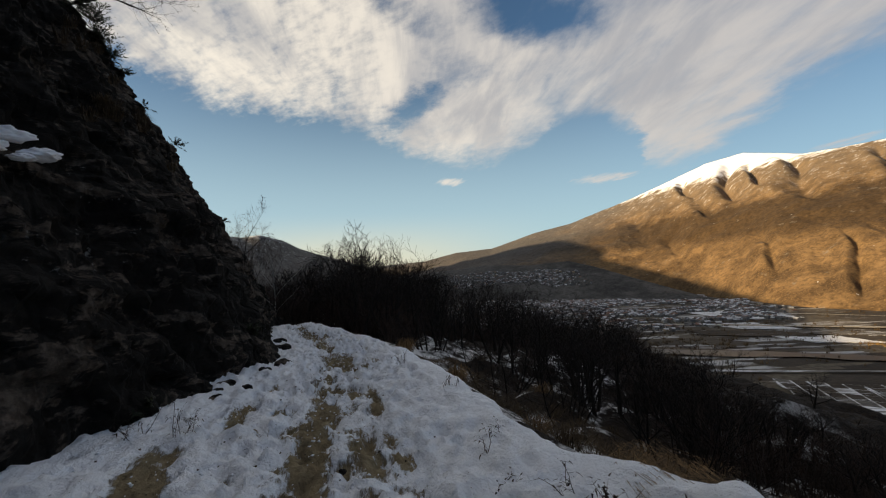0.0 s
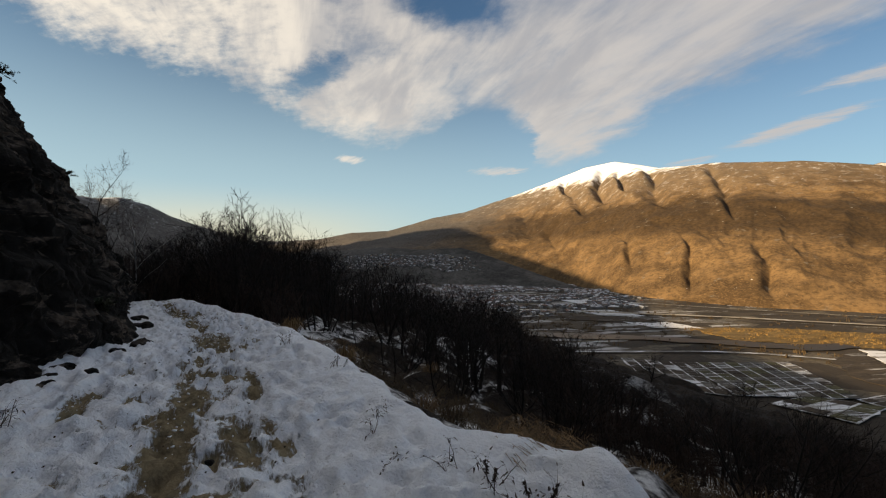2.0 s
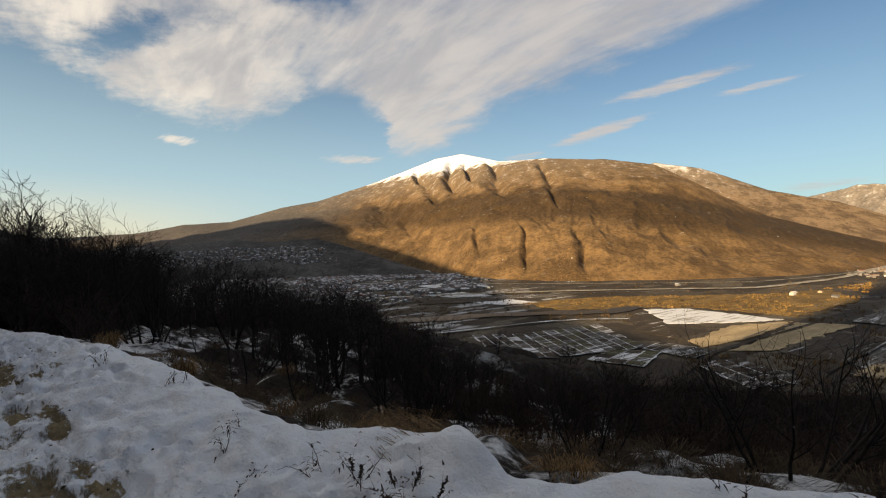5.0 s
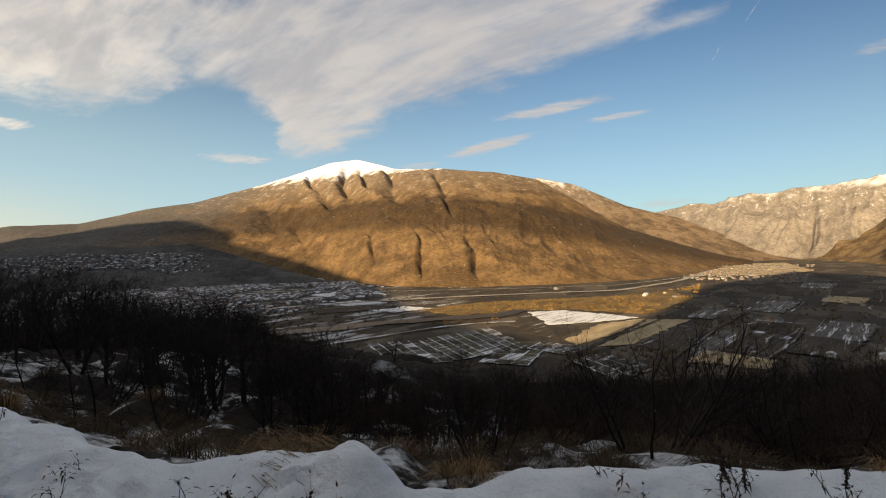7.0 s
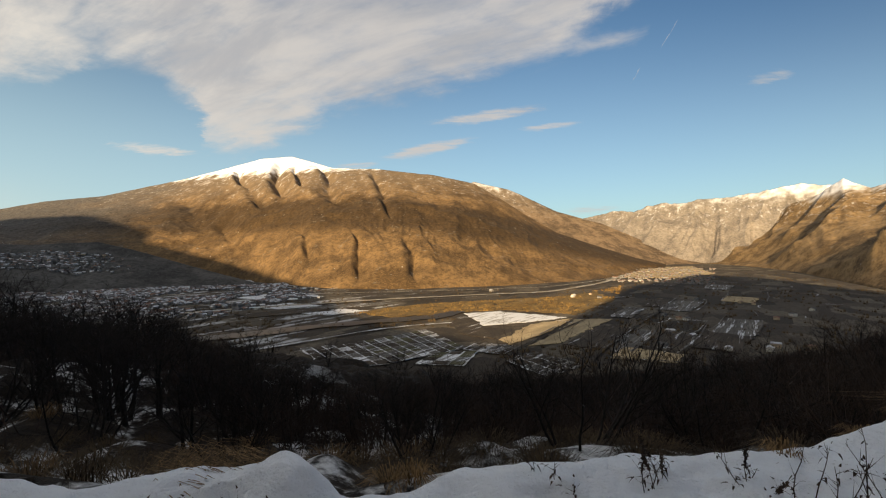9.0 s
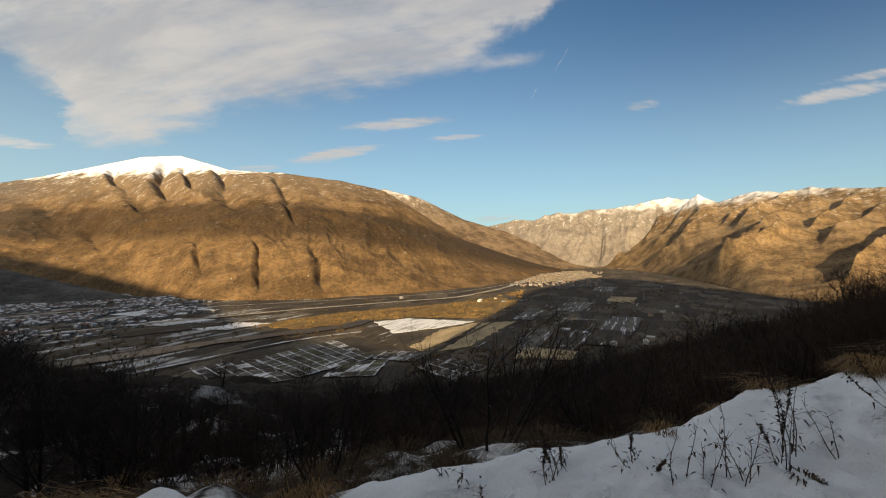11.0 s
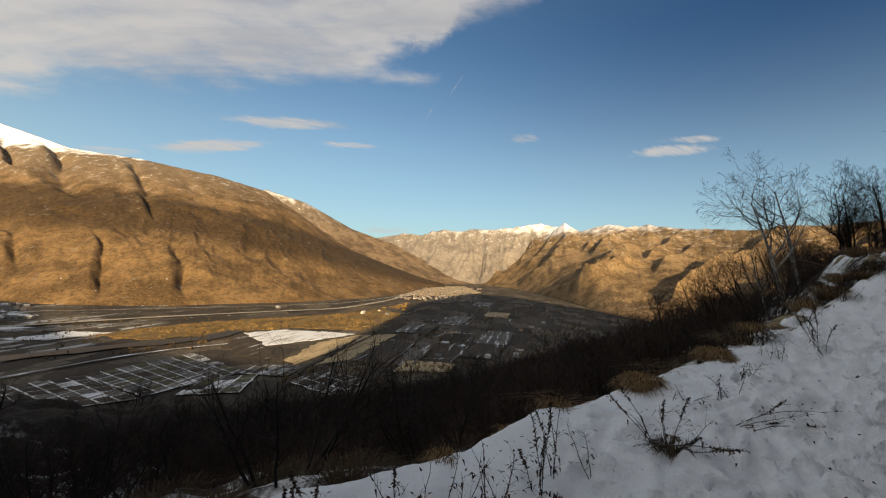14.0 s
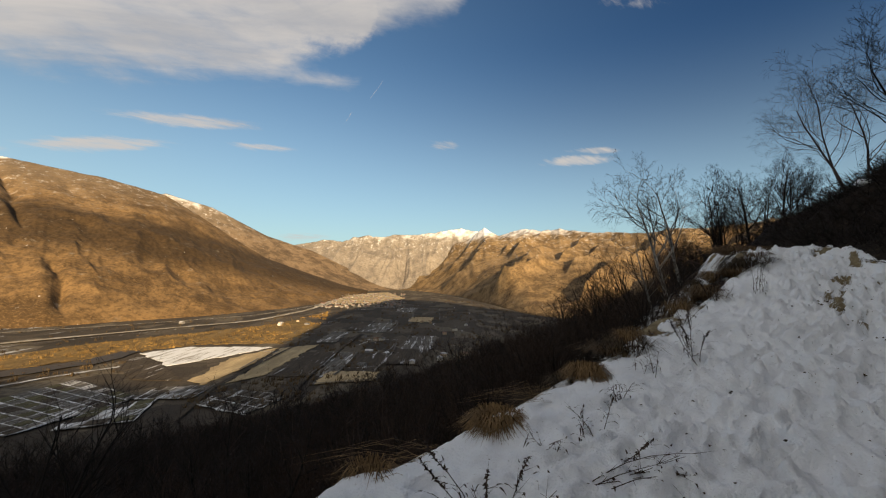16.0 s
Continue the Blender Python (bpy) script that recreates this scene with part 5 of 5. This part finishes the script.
def build_single_trees():
    pale, dark = (MAT["birch"], MAT["birchtwig"]), (MAT["bark"], MAT["twig"])
    right = "bare trees on the spur"
    leaning = "slender pale-barked birch leaning over the slope"
    stand(make_tree("birch_tree", 71, 1, 0.05, pale, leaning, "tree", 4, 0.0125, 0.035), 16.5, 4.25, 5.2, 0.4, (-0.10, -0.34))
    stand(make_tree("birch_tree", 75, 1, 0.05, pale, leaning, "tree", 4, 0.0110, 0.040), 16.7, 4.05, 5.0, 2.1, (-0.22, -0.20))
    stand(make_tree("birch_tree", 77, 1, 0.05, pale, leaning, "tree", 3, 0.0100, 0.030), 16.2, 4.6, 3.6, 1.2, (-0.02, -0.52))
    stand(make_tree("birch_tree", 72, 3, 0.30, (MAT["birchtwig"], MAT["birchtwig"]), "spreading birch with fine drooping twigs on the bank", "tree", 4, 0.0095, 0.030), 19.2, 0.0, 4.3, 0.0, (-0.30, -0.05), 1.1)
    stand(make_tree("bare_tree", 76, 2, 0.30, dark, "dark leafless tree high on the bank above the track", "tree", 4, 0.0110, 0.015), 17.9, -1.3, 4.6, 1.0, (-0.20, -0.05), 1.1)
    stand(make_tree("birch_tree", 73, 1, 0.06, pale, "thin pale birch beside the far bend", "tree", 4, 0.012, 0.03), -20.6, 7.6, 4.9, 0.0, (0, 0), 0.75)
    stand(make_tree("birch_tree", 74, 1, 0.10, (MAT["bark"], MAT["birchtwig"]), "leafless birch above the rock face", "tree", 4, 0.014, 0.03), -24.4, 7.2, 8.4, 1.0, (0, 0), 0.62)
    stand(make_tree("bare_tree", 78, 1, 0.05, dark, "leafless tree hanging out over the rock face", "tree", 3, 0.016, 0.02), -17.2, 0.4, 3.2, 0.6, (-0.95, 0.0), 1.0, 10.9)
    oaks = [make_tree("bare_tree", 301 + k, st, 0.14, dark, "crooked leafless tree at the bend of the track", "tree", 4, 0.022, 0.0, "bare trees at the bend") for k, st in enumerate((1, 2))]
    for k, (x, y, h) in enumerate(((-17.6, 10.4, 3.9), (-15.6, 10.6, 3.8), (-20.2, 10.2, 4.4), (-22.5, 10.0, 4.3), (-19.0, 12.4, 4.5), (-13.6, 10.8, 3.5), (-24.5, 12.0, 4.8), (-21.5, 8.9, 3.6))):
        place = Matrix.Translation((x, y, ground_z(x, y) - 0.1)) @ Matrix.Rotation(k * 2.3, 4, "Z") @ Matrix.Diagonal((h, h, h, 1))
        if k > 1:
            copy_thing(oaks[k % 2], place)
        else:
            first = [*first, place] if k else [place]
    for ob, place in zip(oaks, first):
        ob.matrix_basis = place
    rng = random.Random(8)
    kinds = [make_tree("bare_tree", 81 + k, st, 0.22, dark, "small leafless tree on the skyline spur", "tree", 4, 0.014, 0.0, right) for k, st in enumerate((2, 1, 2))]
    for k in range(20):
        az = rng.uniform(75, 88)
        d = rng.uniform(19, 25)
        x, y = d * math.sin(radians(az)) + 0.8, d * math.cos(radians(az))
        h = 1.7 + 1.2 * rng.random() + 0.5 * smooth((az - 78) / 6)
        m = Matrix.Translation((x, y, ground_z(x, y) - 0.1)) @ Matrix.Rotation(rng.uniform(0, 6.28), 4, "Z") @ Matrix.Diagonal((h, h, h, 1))
        copy_thing(kinds[k % 3], m)
    for k, ob in enumerate(kinds):
        stand(ob, 20.5 + 0.9 * k, 3.6 - 0.9 * k, 3.4, k)
    bush = [make_tree("bush", 91 + k, 7, 0.75, dark, "many-stemmed leafless bush below the track", "bush", 2, 0.011, 0.0, "bushes at the edge") for k in range(3)]
    places = [(2.1, 4.6, 1.8), (0.4, 5.6, 1.6), (4.2, 5.0, 1.7), (6.5, 5.6, 2.0), (-2.2, 6.2, 1.5), (-4.5, 7.0, 1.8), (8.2, 4.8, 1.9), (9.6, 4.2, 2.1), (11.0, 3.8, 2.0), (12.6, 3.6, 1.9), (14.2, 4.4, 2.2), (15.2, 5.2, 2.2),
              (10.6, 5.8, 2.4), (13.0, 6.0, 2.6), (-6.4, 7.4, 2.0), (-9.5, 8.0, 2.2), (18.2, 4.6, 2.2), (19.5, 5.4, 2.5), (16.8, 6.2, 2.6)]
    for k, (x, y, h) in enumerate(places[3:]):
        copy_thing(bush[k % 3], Matrix.Translation((x, y, ground_z(x, y) - 0.08)) @ Matrix.Rotation(k * 1.3, 4, "Z") @ Matrix.Diagonal((h * 1.1, h * 1.1, h, 1)))
    twiggy = [make_tree("bush", 191 + k, 4, 0.6, (MAT["bark"], MAT["browntwig"]), "brown twiggy leafless bush on the bank", "bush", 3, 0.007, 0.0, "brown bushes on the bank") for k in range(2)]
    for k in range(30):
        x = 6.5 + 13 * rng.random()
        y = float(out_edge(x)) + rng.uniform(1.0, 5.5)
        d = math.hypot(x - 1.0, y - 0.3)
        az = math.degrees(math.atan2(x - 1.0, y - 0.3))
        z = ground_z(x, y)
        h = min(4.5, 1.65 + d * math.tan(radians(canopy(az) + rng.uniform(-1.0, 2.0))) - z)
        if h > 0.9:
            copy_thing(twiggy[k % 2], Matrix.Translation((x, y, z - 0.08)) @ Matrix.Rotation(k * 1.7, 4, "Z") @ Matrix.Diagonal((h, h, h, 1)))
    for k in range(2):
        stand(twiggy[k], 9.2 + 3 * k, 4.6 - 0.3 * k, 2.6, k)
    for k in range(3):
        stand(bush[k], *places[k], k * 2.0, (0, 0), 1.1)


# ---- grass tufts, weeds, stones ----
def snow_z(x, y):
    """The top of the snow, or the hillside beyond the rim of the track."""
    if y > float(out_edge(x)) + 0.05:
        return ground_z(x, y) + 0.02
    return float(path_level(x)) + 0.03


def grass_tuft(x, y, radius, height, blades, droop, label, z=None, to=None, mat="grass"):
    rng = random.Random(int(x * 100) * 31 + int(y * 100))
    s = Sticks()
    for k in range(blades):
        a, r = rng.uniform(0, 6.28), radius * 0.35 * math.sqrt(rng.random())
        p = Vector((math.cos(a) * r, math.sin(a) * r, -0.05))
        b = a + rng.gauss(0, 0.5)
        out = Vector((math.cos(b), math.sin(b), 0)) * (to is None) + Vector(to or (0, 0, 0)) * rng.uniform(0.5, 1.1)
        h = height * rng.uniform(0.45, 1.0)
        reach = radius * 0.6 * rng.random() ** 0.6
        m = p + Vector((0, 0, h)) + out * reach * 0.65
        q = m + out * (0.03 + reach * rng.uniform(0.5, 1.0)) - Vector((0, 0, h * droop * rng.uniform(0.6, 1.15)))
        side = out.cross(Vector((0, 0, 1))).normalized()
        base = len(s.v)
        w = 0.0035
        s.v += [tuple(p - side * w), tuple(p + side * w), tuple(m + side * w), tuple(m - side * w), tuple(q)]
        s.f += [(base, base + 1, base + 2, base + 3), (base + 3, base + 2, base + 4)]
    root = tagged(new("grass_tuft", s.mesh("grass_tuft", MAT[mat])), label, "grass", "dead grass tufts")
    root.location = (x, y, snow_z(x, y) if z is None else z)
    return root


def weed(x, y, stems, height, spread, seed, label, flower=True, lean=(0, 0), z=None):
    """A dry weed: thin stems, small side leaves and dark seed heads."""
    rng = random.Random(seed)
    stalks, leaves, heads = Sticks(), Sticks(), Sticks()
    for k in range(stems):
        a = rng.uniform(0, 6.28)
        d = Vector((math.cos(a) * spread * rng.random() + lean[0], math.sin(a) * spread * rng.random() + lean[1], 1)).normalized()
        p = Vector((rng.gauss(0, 0.05), rng.gauss(0, 0.05), -0.04))
        h = height * rng.uniform(0.55, 1.05)
        pts = [p]
        for j in range(5):
            d = (d + rand_dir(rng) * 0.19 + Vector((lean[0], lean[1], -0.3 * spread)) * 0.06).normalized()
            pts.append(pts[-1] + d * h / 5)
        stalks.tube(pts, [0.0045 - 0.0006 * j for j in range(6)], 3)
        for j in range(9):
            t = rng.uniform(0.15, 0.97) * 5
            i = min(int(t), 4)
            q = pts[i].lerp(pts[i + 1], t - i)
            o = rand_dir(rng)
            tip = q + (o + d * 0.6) * rng.uniform(0.03, 0.09) * (0.6 + height)
            stalks.spike(q, tip, 0.0022)
            leaves.blade(tip, tip + (o + Vector((0, 0, -0.4))) * rng.uniform(0.025, 0.05), 0.007, o.cross(Vector((0, 0, 1))).normalized())
        if flower and rng.random() < 0.6:
            for j in range(44):
                t = 5 * (0.62 + 0.38 * j / 44)
                i = min(int(t), 4)
                q = pts[i].lerp(pts[i + 1], t - i)
                heads.blade(q, q + rand_dir(rng) * 0.024, 0.008, rand_dir(rng))
    root = tagged(new("dry_weed"), label, "weed", "dry weeds in the snow")
    tagged(part("stem", stalks.mesh("stem", MAT["weed"]), root), kind="stuff")
    tagged(part("leaf", leaves.mesh("leaf", MAT["weed"]), root), kind="stuff")
    if heads.v:
        tagged(part("seed_head", heads.mesh("seed_head", MAT["weed"]), root), kind="stuff")
    root.location = (x, y, snow_z(x, y) if z is None else z)
    return root


def stone(x, y, size, seed, label, mat="rock", z=None):
    size *= 0.7
    bm = bmesh.new()
    bmesh.ops.create_icosphere(bm, subdivisions=3, radius=1.0)
    for v in bm.verts:
        n = noise.fractal(v.co * 1.3 + Vector((seed * 3.1, 0, 0)), 0.9, 2.1, 4)
        v.co *= 1 + 0.35 * n
        v.co = Vector((v.co.x * size, v.co.y * size * 0.8, v.co.z * size * 0.6))
    me = bpy.data.meshes.new("stone")
    bm.to_mesh(me)
    bm.free()
    me.materials.append(MAT[mat])
    me.polygons.foreach_set("use_smooth", np.ones(len(me.polygons), dtype=bool))
    ob = tagged(new("stone", me), label, "stone", "stones at the foot of the rock")
    ob.location = (x, y, snow_z(x, y) + size * 0.05 if z is None else z)
    ob.rotation_euler = (0, 0, seed)
    return ob


MAT["stone"] = plain("snow_dusted_stone", (0.09, 0.085, 0.08), (0.34, 0.34, 0.35), 5, depth=0.02)
MAT["browntwig"] = plain("brown_twigs", (0.020, 0.013, 0.009), (0.075, 0.047, 0.030), 8)
MAT["verge"] = plain("brown_verge_grass", (0.05, 0.030, 0.015), (0.17, 0.108, 0.052), 30)
MAT["litter"] = plain("dead_leaf_litter", (0.022, 0.015, 0.009), (0.085, 0.058, 0.030), 30)
build_single_trees()
TUFT = "tussock of straw-coloured dead grass poking through the snow"
for tx, ty, tr, th, tn, td in ((5.35, 2.62, 0.36, 0.18, 1200, 1.0), (6.75, 2.45, 0.31, 0.18, 900, 1.0), (2.75, 2.80, 0.20, 0.15, 160, 0.8), (4.2, 2.9, 0.28, 0.16, 200, 0.8), (8.0, 2.45, 0.3, 0.2, 200, 0.9), (9.4, 2.2, 0.35, 0.22, 200, 0.9),
                               (10.6, 2.1, 0.35, 0.25, 200, 0.8), (12.0, 2.2, 0.4, 0.25, 200, 0.8), (3.5, 2.85, 0.2, 0.13, 120, 0.8), (0.1, 3.25, 0.22, 0.13, 110, 0.9), (-0.05, 3.4, 0.3, 0.13, 110, 0.9), (-5.2, 4.95, 0.3, 0.3, 180, 0.7), (-7.6, 5.7, 0.35, 0.35, 180, 0.7)):
    grass_tuft(tx, ty, tr, th, tn, td, TUFT)
for tx, ty, tr, th, tn, tt in ((-1.5, 3.45, 0.9, 0.16, 130, (0.9, -0.30, 0)), (-1.75, 3.6, 0.8, 0.22, 90, (0.8, 0.3, 0)), (-1.35, 3.35, 1.0, 0.12, 90, (0.8, -0.6, 0)), (4.6, 2.8, 1.0, 0.10, 40, (-0.9, 0.5, 0)), (6.2, 2.6, 1.0, 0.10, 40, (-0.9, 0.5, 0))):
    grass_tuft(tx, ty, tr, th, tn, 0.55, "long dead grass combed flat over the edge of the track", snow_z(tx, ty), tt)
rng_lip = random.Random(404)
for k in range(64):
    tx = rng_lip.uniform(-8.5, 3.5)
    ty = float(out_edge(tx)) + 0.35 + 2.6 * rng_lip.random() ** 1.2
    dark_one = rng_lip.random() < 0.8
    grass_tuft(tx, ty, rng_lip.uniform(0.35, 0.8), rng_lip.uniform(0.10, 0.22), 170, 0.9, "dark clump of dead grass on the snowy slope" if dark_one else "pale clump of dead grass on the snowy slope", None, None, "litter" if dark_one else "verge")
for k in range(26):
    tx = rng_lip.uniform(6.8, 14.5)
    ty = float(out_edge(tx)) + rng_lip.uniform(-0.45, 0.7)
    grass_tuft(tx, ty, rng_lip.uniform(0.35, 0.7), rng_lip.uniform(0.14, 0.26), 240, 0.9, "flattened brown dead grass along the verge of the track", None, None, "litter" if rng_lip.random() < 0.45 else "verge")
WEED = "dark dried weed with seed heads standing in the snow"
for k, (wx, wy, wn, wh, ws, fl) in enumerate((
        (2.95, 2.0, 4, 0.62, 0.25, True), (3.15, 2.05, 4, 0.70, 0.30, True), (2.60, 2.1, 5, 0.55, 0.35, False), (2.35, 2.2, 4, 0.5, 0.4, False), (3.45, 1.95, 2, 0.45, 0.6, False),
        (4.26, 1.83, 13, 0.74, 2.0, True), (7.0, 1.95, 4, 0.34, 1.0, False), (7.6, 1.6, 6, 0.62, 0.7, True), (7.5, 2.2, 5, 0.4, 0.5, False),
        (9.9, 1.8, 8, 0.6, 0.7, True), (-1.35, 2.6, 5, 0.42, 2.2, True), (-1.75, 2.7, 4, 0.32, 2.4, False), (-1.05, 2.5, 5, 0.42, 2.0, True), (-2.6, 2.77, 2, 0.28, 0.5, False), (-2.8, 3.1, 2, 0.22, 0.4, False), (-2.15, 2.5, 3, 0.14, 1.4, False), (-0.75, 2.3, 4, 0.42, 2.2, True),
        (-5.3, 0.95, 6, 0.5, 0.8, False), (-5.7, 0.6, 5, 0.45, 0.8, False), (1.6, 2.6, 5, 0.45, 0.9, True), (1.0, 2.75, 4, 0.4, 1.0, False), (5.6, 1.9, 4, 0.35, 0.9, False), (10.4, 1.3, 5, 0.6, 0.8, False), (5.25, 2.05, 4, 0.35, 2.0, False), (6.3, 1.9, 5, 0.35, 1.4, False), (2.1, 2.45, 5, 0.4, 0.9, True), (8.8, 2.0, 6, 0.5, 0.9, False), (-4.4, 3.9, 4, 0.4, 0.6, False), (-6.3, 4.6, 4, 0.4, 0.6, False))):
    weed(wx, wy, wn, wh, ws, 200 + k, WEED, fl)
weed(5.0, 1.66, 9, 0.80, 0.7, 290, "dried weed with side leaves bent flat over the snow", True, (1.6, -1.5))
for k, (sx, sy, sz) in enumerate(((-7.35, 1.95, 0.22), (-7.1, 1.75, 0.14), (-6.9, 2.1, 0.16), (-7.9, 2.7, 0.2), (-8.3, 3.2, 0.25), (-6.6, 1.6, 0.18), (-10.2, 3.95, 0.3), (-11.6, 4.4, 0.25), (-2.35, 1.45, 0.06), (-3.3, 1.75, 0.05), (-2.0, 1.75, 0.05))):
    stone(sx, sy, sz, k + 1, "snow-dusted grey stone fallen beside the track" if sz > 0.1 else "small grey stone lying in the snow")
for k, (cx, cy, cs) in enumerate(((4.28, 1.80, 0.24), (2.95, 1.9, 0.15))):
    grass_tuft(cx, cy, cs, 0.12, 200, 0.9, "matted brown clump of dead leaves in the snow", None, None, "litter")


# ---- growth and snow on the rock face ----
def build_cliff_growth():
    rng = random.Random(61)
    for k in range(26):
        s, t = rng.uniform(3.5, 16), rng.uniform(4.5, 11.5)
        p = on_cliff(s, t)
        ob = grass_tuft(p.x, p.y, 0.28, 0.26, 70, 0.6, "dark tuft of dry grass growing from the rock", p.z, None, "litter")
    for x, y, z, n, size in ((-17.3, 0.35, 10.9, 1100, 1.0), (-17.9, 0.7, 10.8, 900, 0.85), (-18.6, 0.95, 10.6, 900, 0.8), (-19.0, 1.3, 10.2, 700, 0.6), (-19.4, 1.7, 9.8, 420, 0.45), (-16.2, 1.95, 7.5, 90, 0.45), (-16.9, 2.95, 6.6, 200, 0.45), (-13.5, 3.5, 3.5, 120, 0.25),
                             (-13.9, 1.7, 5.2, 160, 0.4), (-8.6, 2.75, 0.75, 160, 0.3), (-6.3, 0.75, 0.1, 120, 0.28)):
        p = Vector((x, y, z))
        stems, leaves = Sticks(), Sticks()
        for j in range(n // 14):
            d = (rand_dir(rng) + Vector((0.5, 0.2, 0.5))).normalized()
            q = d * size * rng.uniform(0.4, 1.0)
            stems.spike(Vector((0, 0, 0)), q, 0.008)
            for i in range(14):
                a = q * rng.uniform(0.35, 1.0)
                o = rand_dir(rng)
                leaves.blade(a, a + o * 0.07, 0.016, o.cross(d).normalized())
        root = tagged(new("bush"), "dark evergreen bush clinging to the rock face", "bush", "bushes on the rock")
        part("stem", stems.mesh("stem", MAT["bark"]), root)
        tagged(part("foliage", leaves.mesh("foliage", MAT["leaf"]), root), kind="stuff")
        root.location = p
    for k, (s, t, size) in enumerate(((5.75, 3.95, 0.22), (6.1, 3.72, 0.20), (5.45, 3.70, 0.24), (5.85, 3.62, 0.12))):
        p = on_cliff(s, t)
        bm = bmesh.new()
        bmesh.ops.create_icosphere(bm, subdivisions=4, radius=1.0)
        for v in bm.verts:
            v.co *= 1 + 0.4 * noise.fractal(v.co * 1.6 + Vector((k * 5.0, 0, 0)), 0.8, 2.0, 5)
            v.co = Vector((v.co.x * size * 0.7, v.co.y * size, v.co.z * size * 0.38))
        me = bpy.data.meshes.new("snow_patch")
        bm.to_mesh(me)
        bm.free()
        me.materials.append(MAT["snow"])
        me.polygons.foreach_set("use_smooth", np.ones(len(me.polygons), dtype=bool))
        ob = tagged(new("snow_patch", me), "leftover snow lying on a ledge of the rock", "snow", "snow on the rock")
        ob.location = p + Vector((0.12, 0.03, 0.05))
    bit = new("snow_patch", me)
    tagged(bit, "small leftover patch of snow on the dark bank", "snow")
    bit.location = (16.4, -0.1, ground_z(16.4, -0.1) + 0.12)
    bit.scale = (1.3, 1.3, 2.0)


build_cliff_growth()


# ---- trodden crumbs of snow and bits of litter on the track ----
def build_crumbs():
    rng = random.Random(77)
    snow, bits = ([], []), ([], [])
    for k in range(5200):
        x = rng.uniform(-13, 12)
        y0, y1 = float(in_edge(x)), float(out_edge(x))
        y = y0 + (y1 - y0) * min(0.96, max(0.05, rng.gauss(0.5, 0.24)))
        if x * x + y * y < 1.5:
            continue
        dirt = rng.random() < 0.12
        v, f = bits if dirt else snow
        r = rng.uniform(0.006, 0.018) if dirt else (0.006 + 0.015 * rng.random() ** 2) * (0.5 if x > 0.5 else 1.0)
        b = len(v)
        z = snow_z(x, y) + r * 0.3
        for ox, oy, oz in ((1, 0, 0), (0, 1, 0), (-1, 0, 0), (0, -1, 0), (0, 0, 0.7), (0, 0, -0.7)):
            v.append((x + r * (ox + rng.gauss(0, 0.25)), y + r * (oy + rng.gauss(0, 0.25)), z + r * (oz + rng.gauss(0, 0.2))))
        f += [(b + i, b + (i + 1) % 4, b + 4) for i in range(4)] + [(b + (i + 1) % 4, b + i, b + 5) for i in range(4)]
    tagged(new("snow_crumbs", mesh_from("snow_crumbs", *snow, MAT["snow"])), "loose crumbs of trodden snow on the track", "snow", kind="stuff")
    tagged(new("leaf_litter", mesh_from("leaf_litter", *bits, MAT["litter"])), "dark bits of leaf and twig on the snow", "litter", kind="stuff")


build_crumbs()
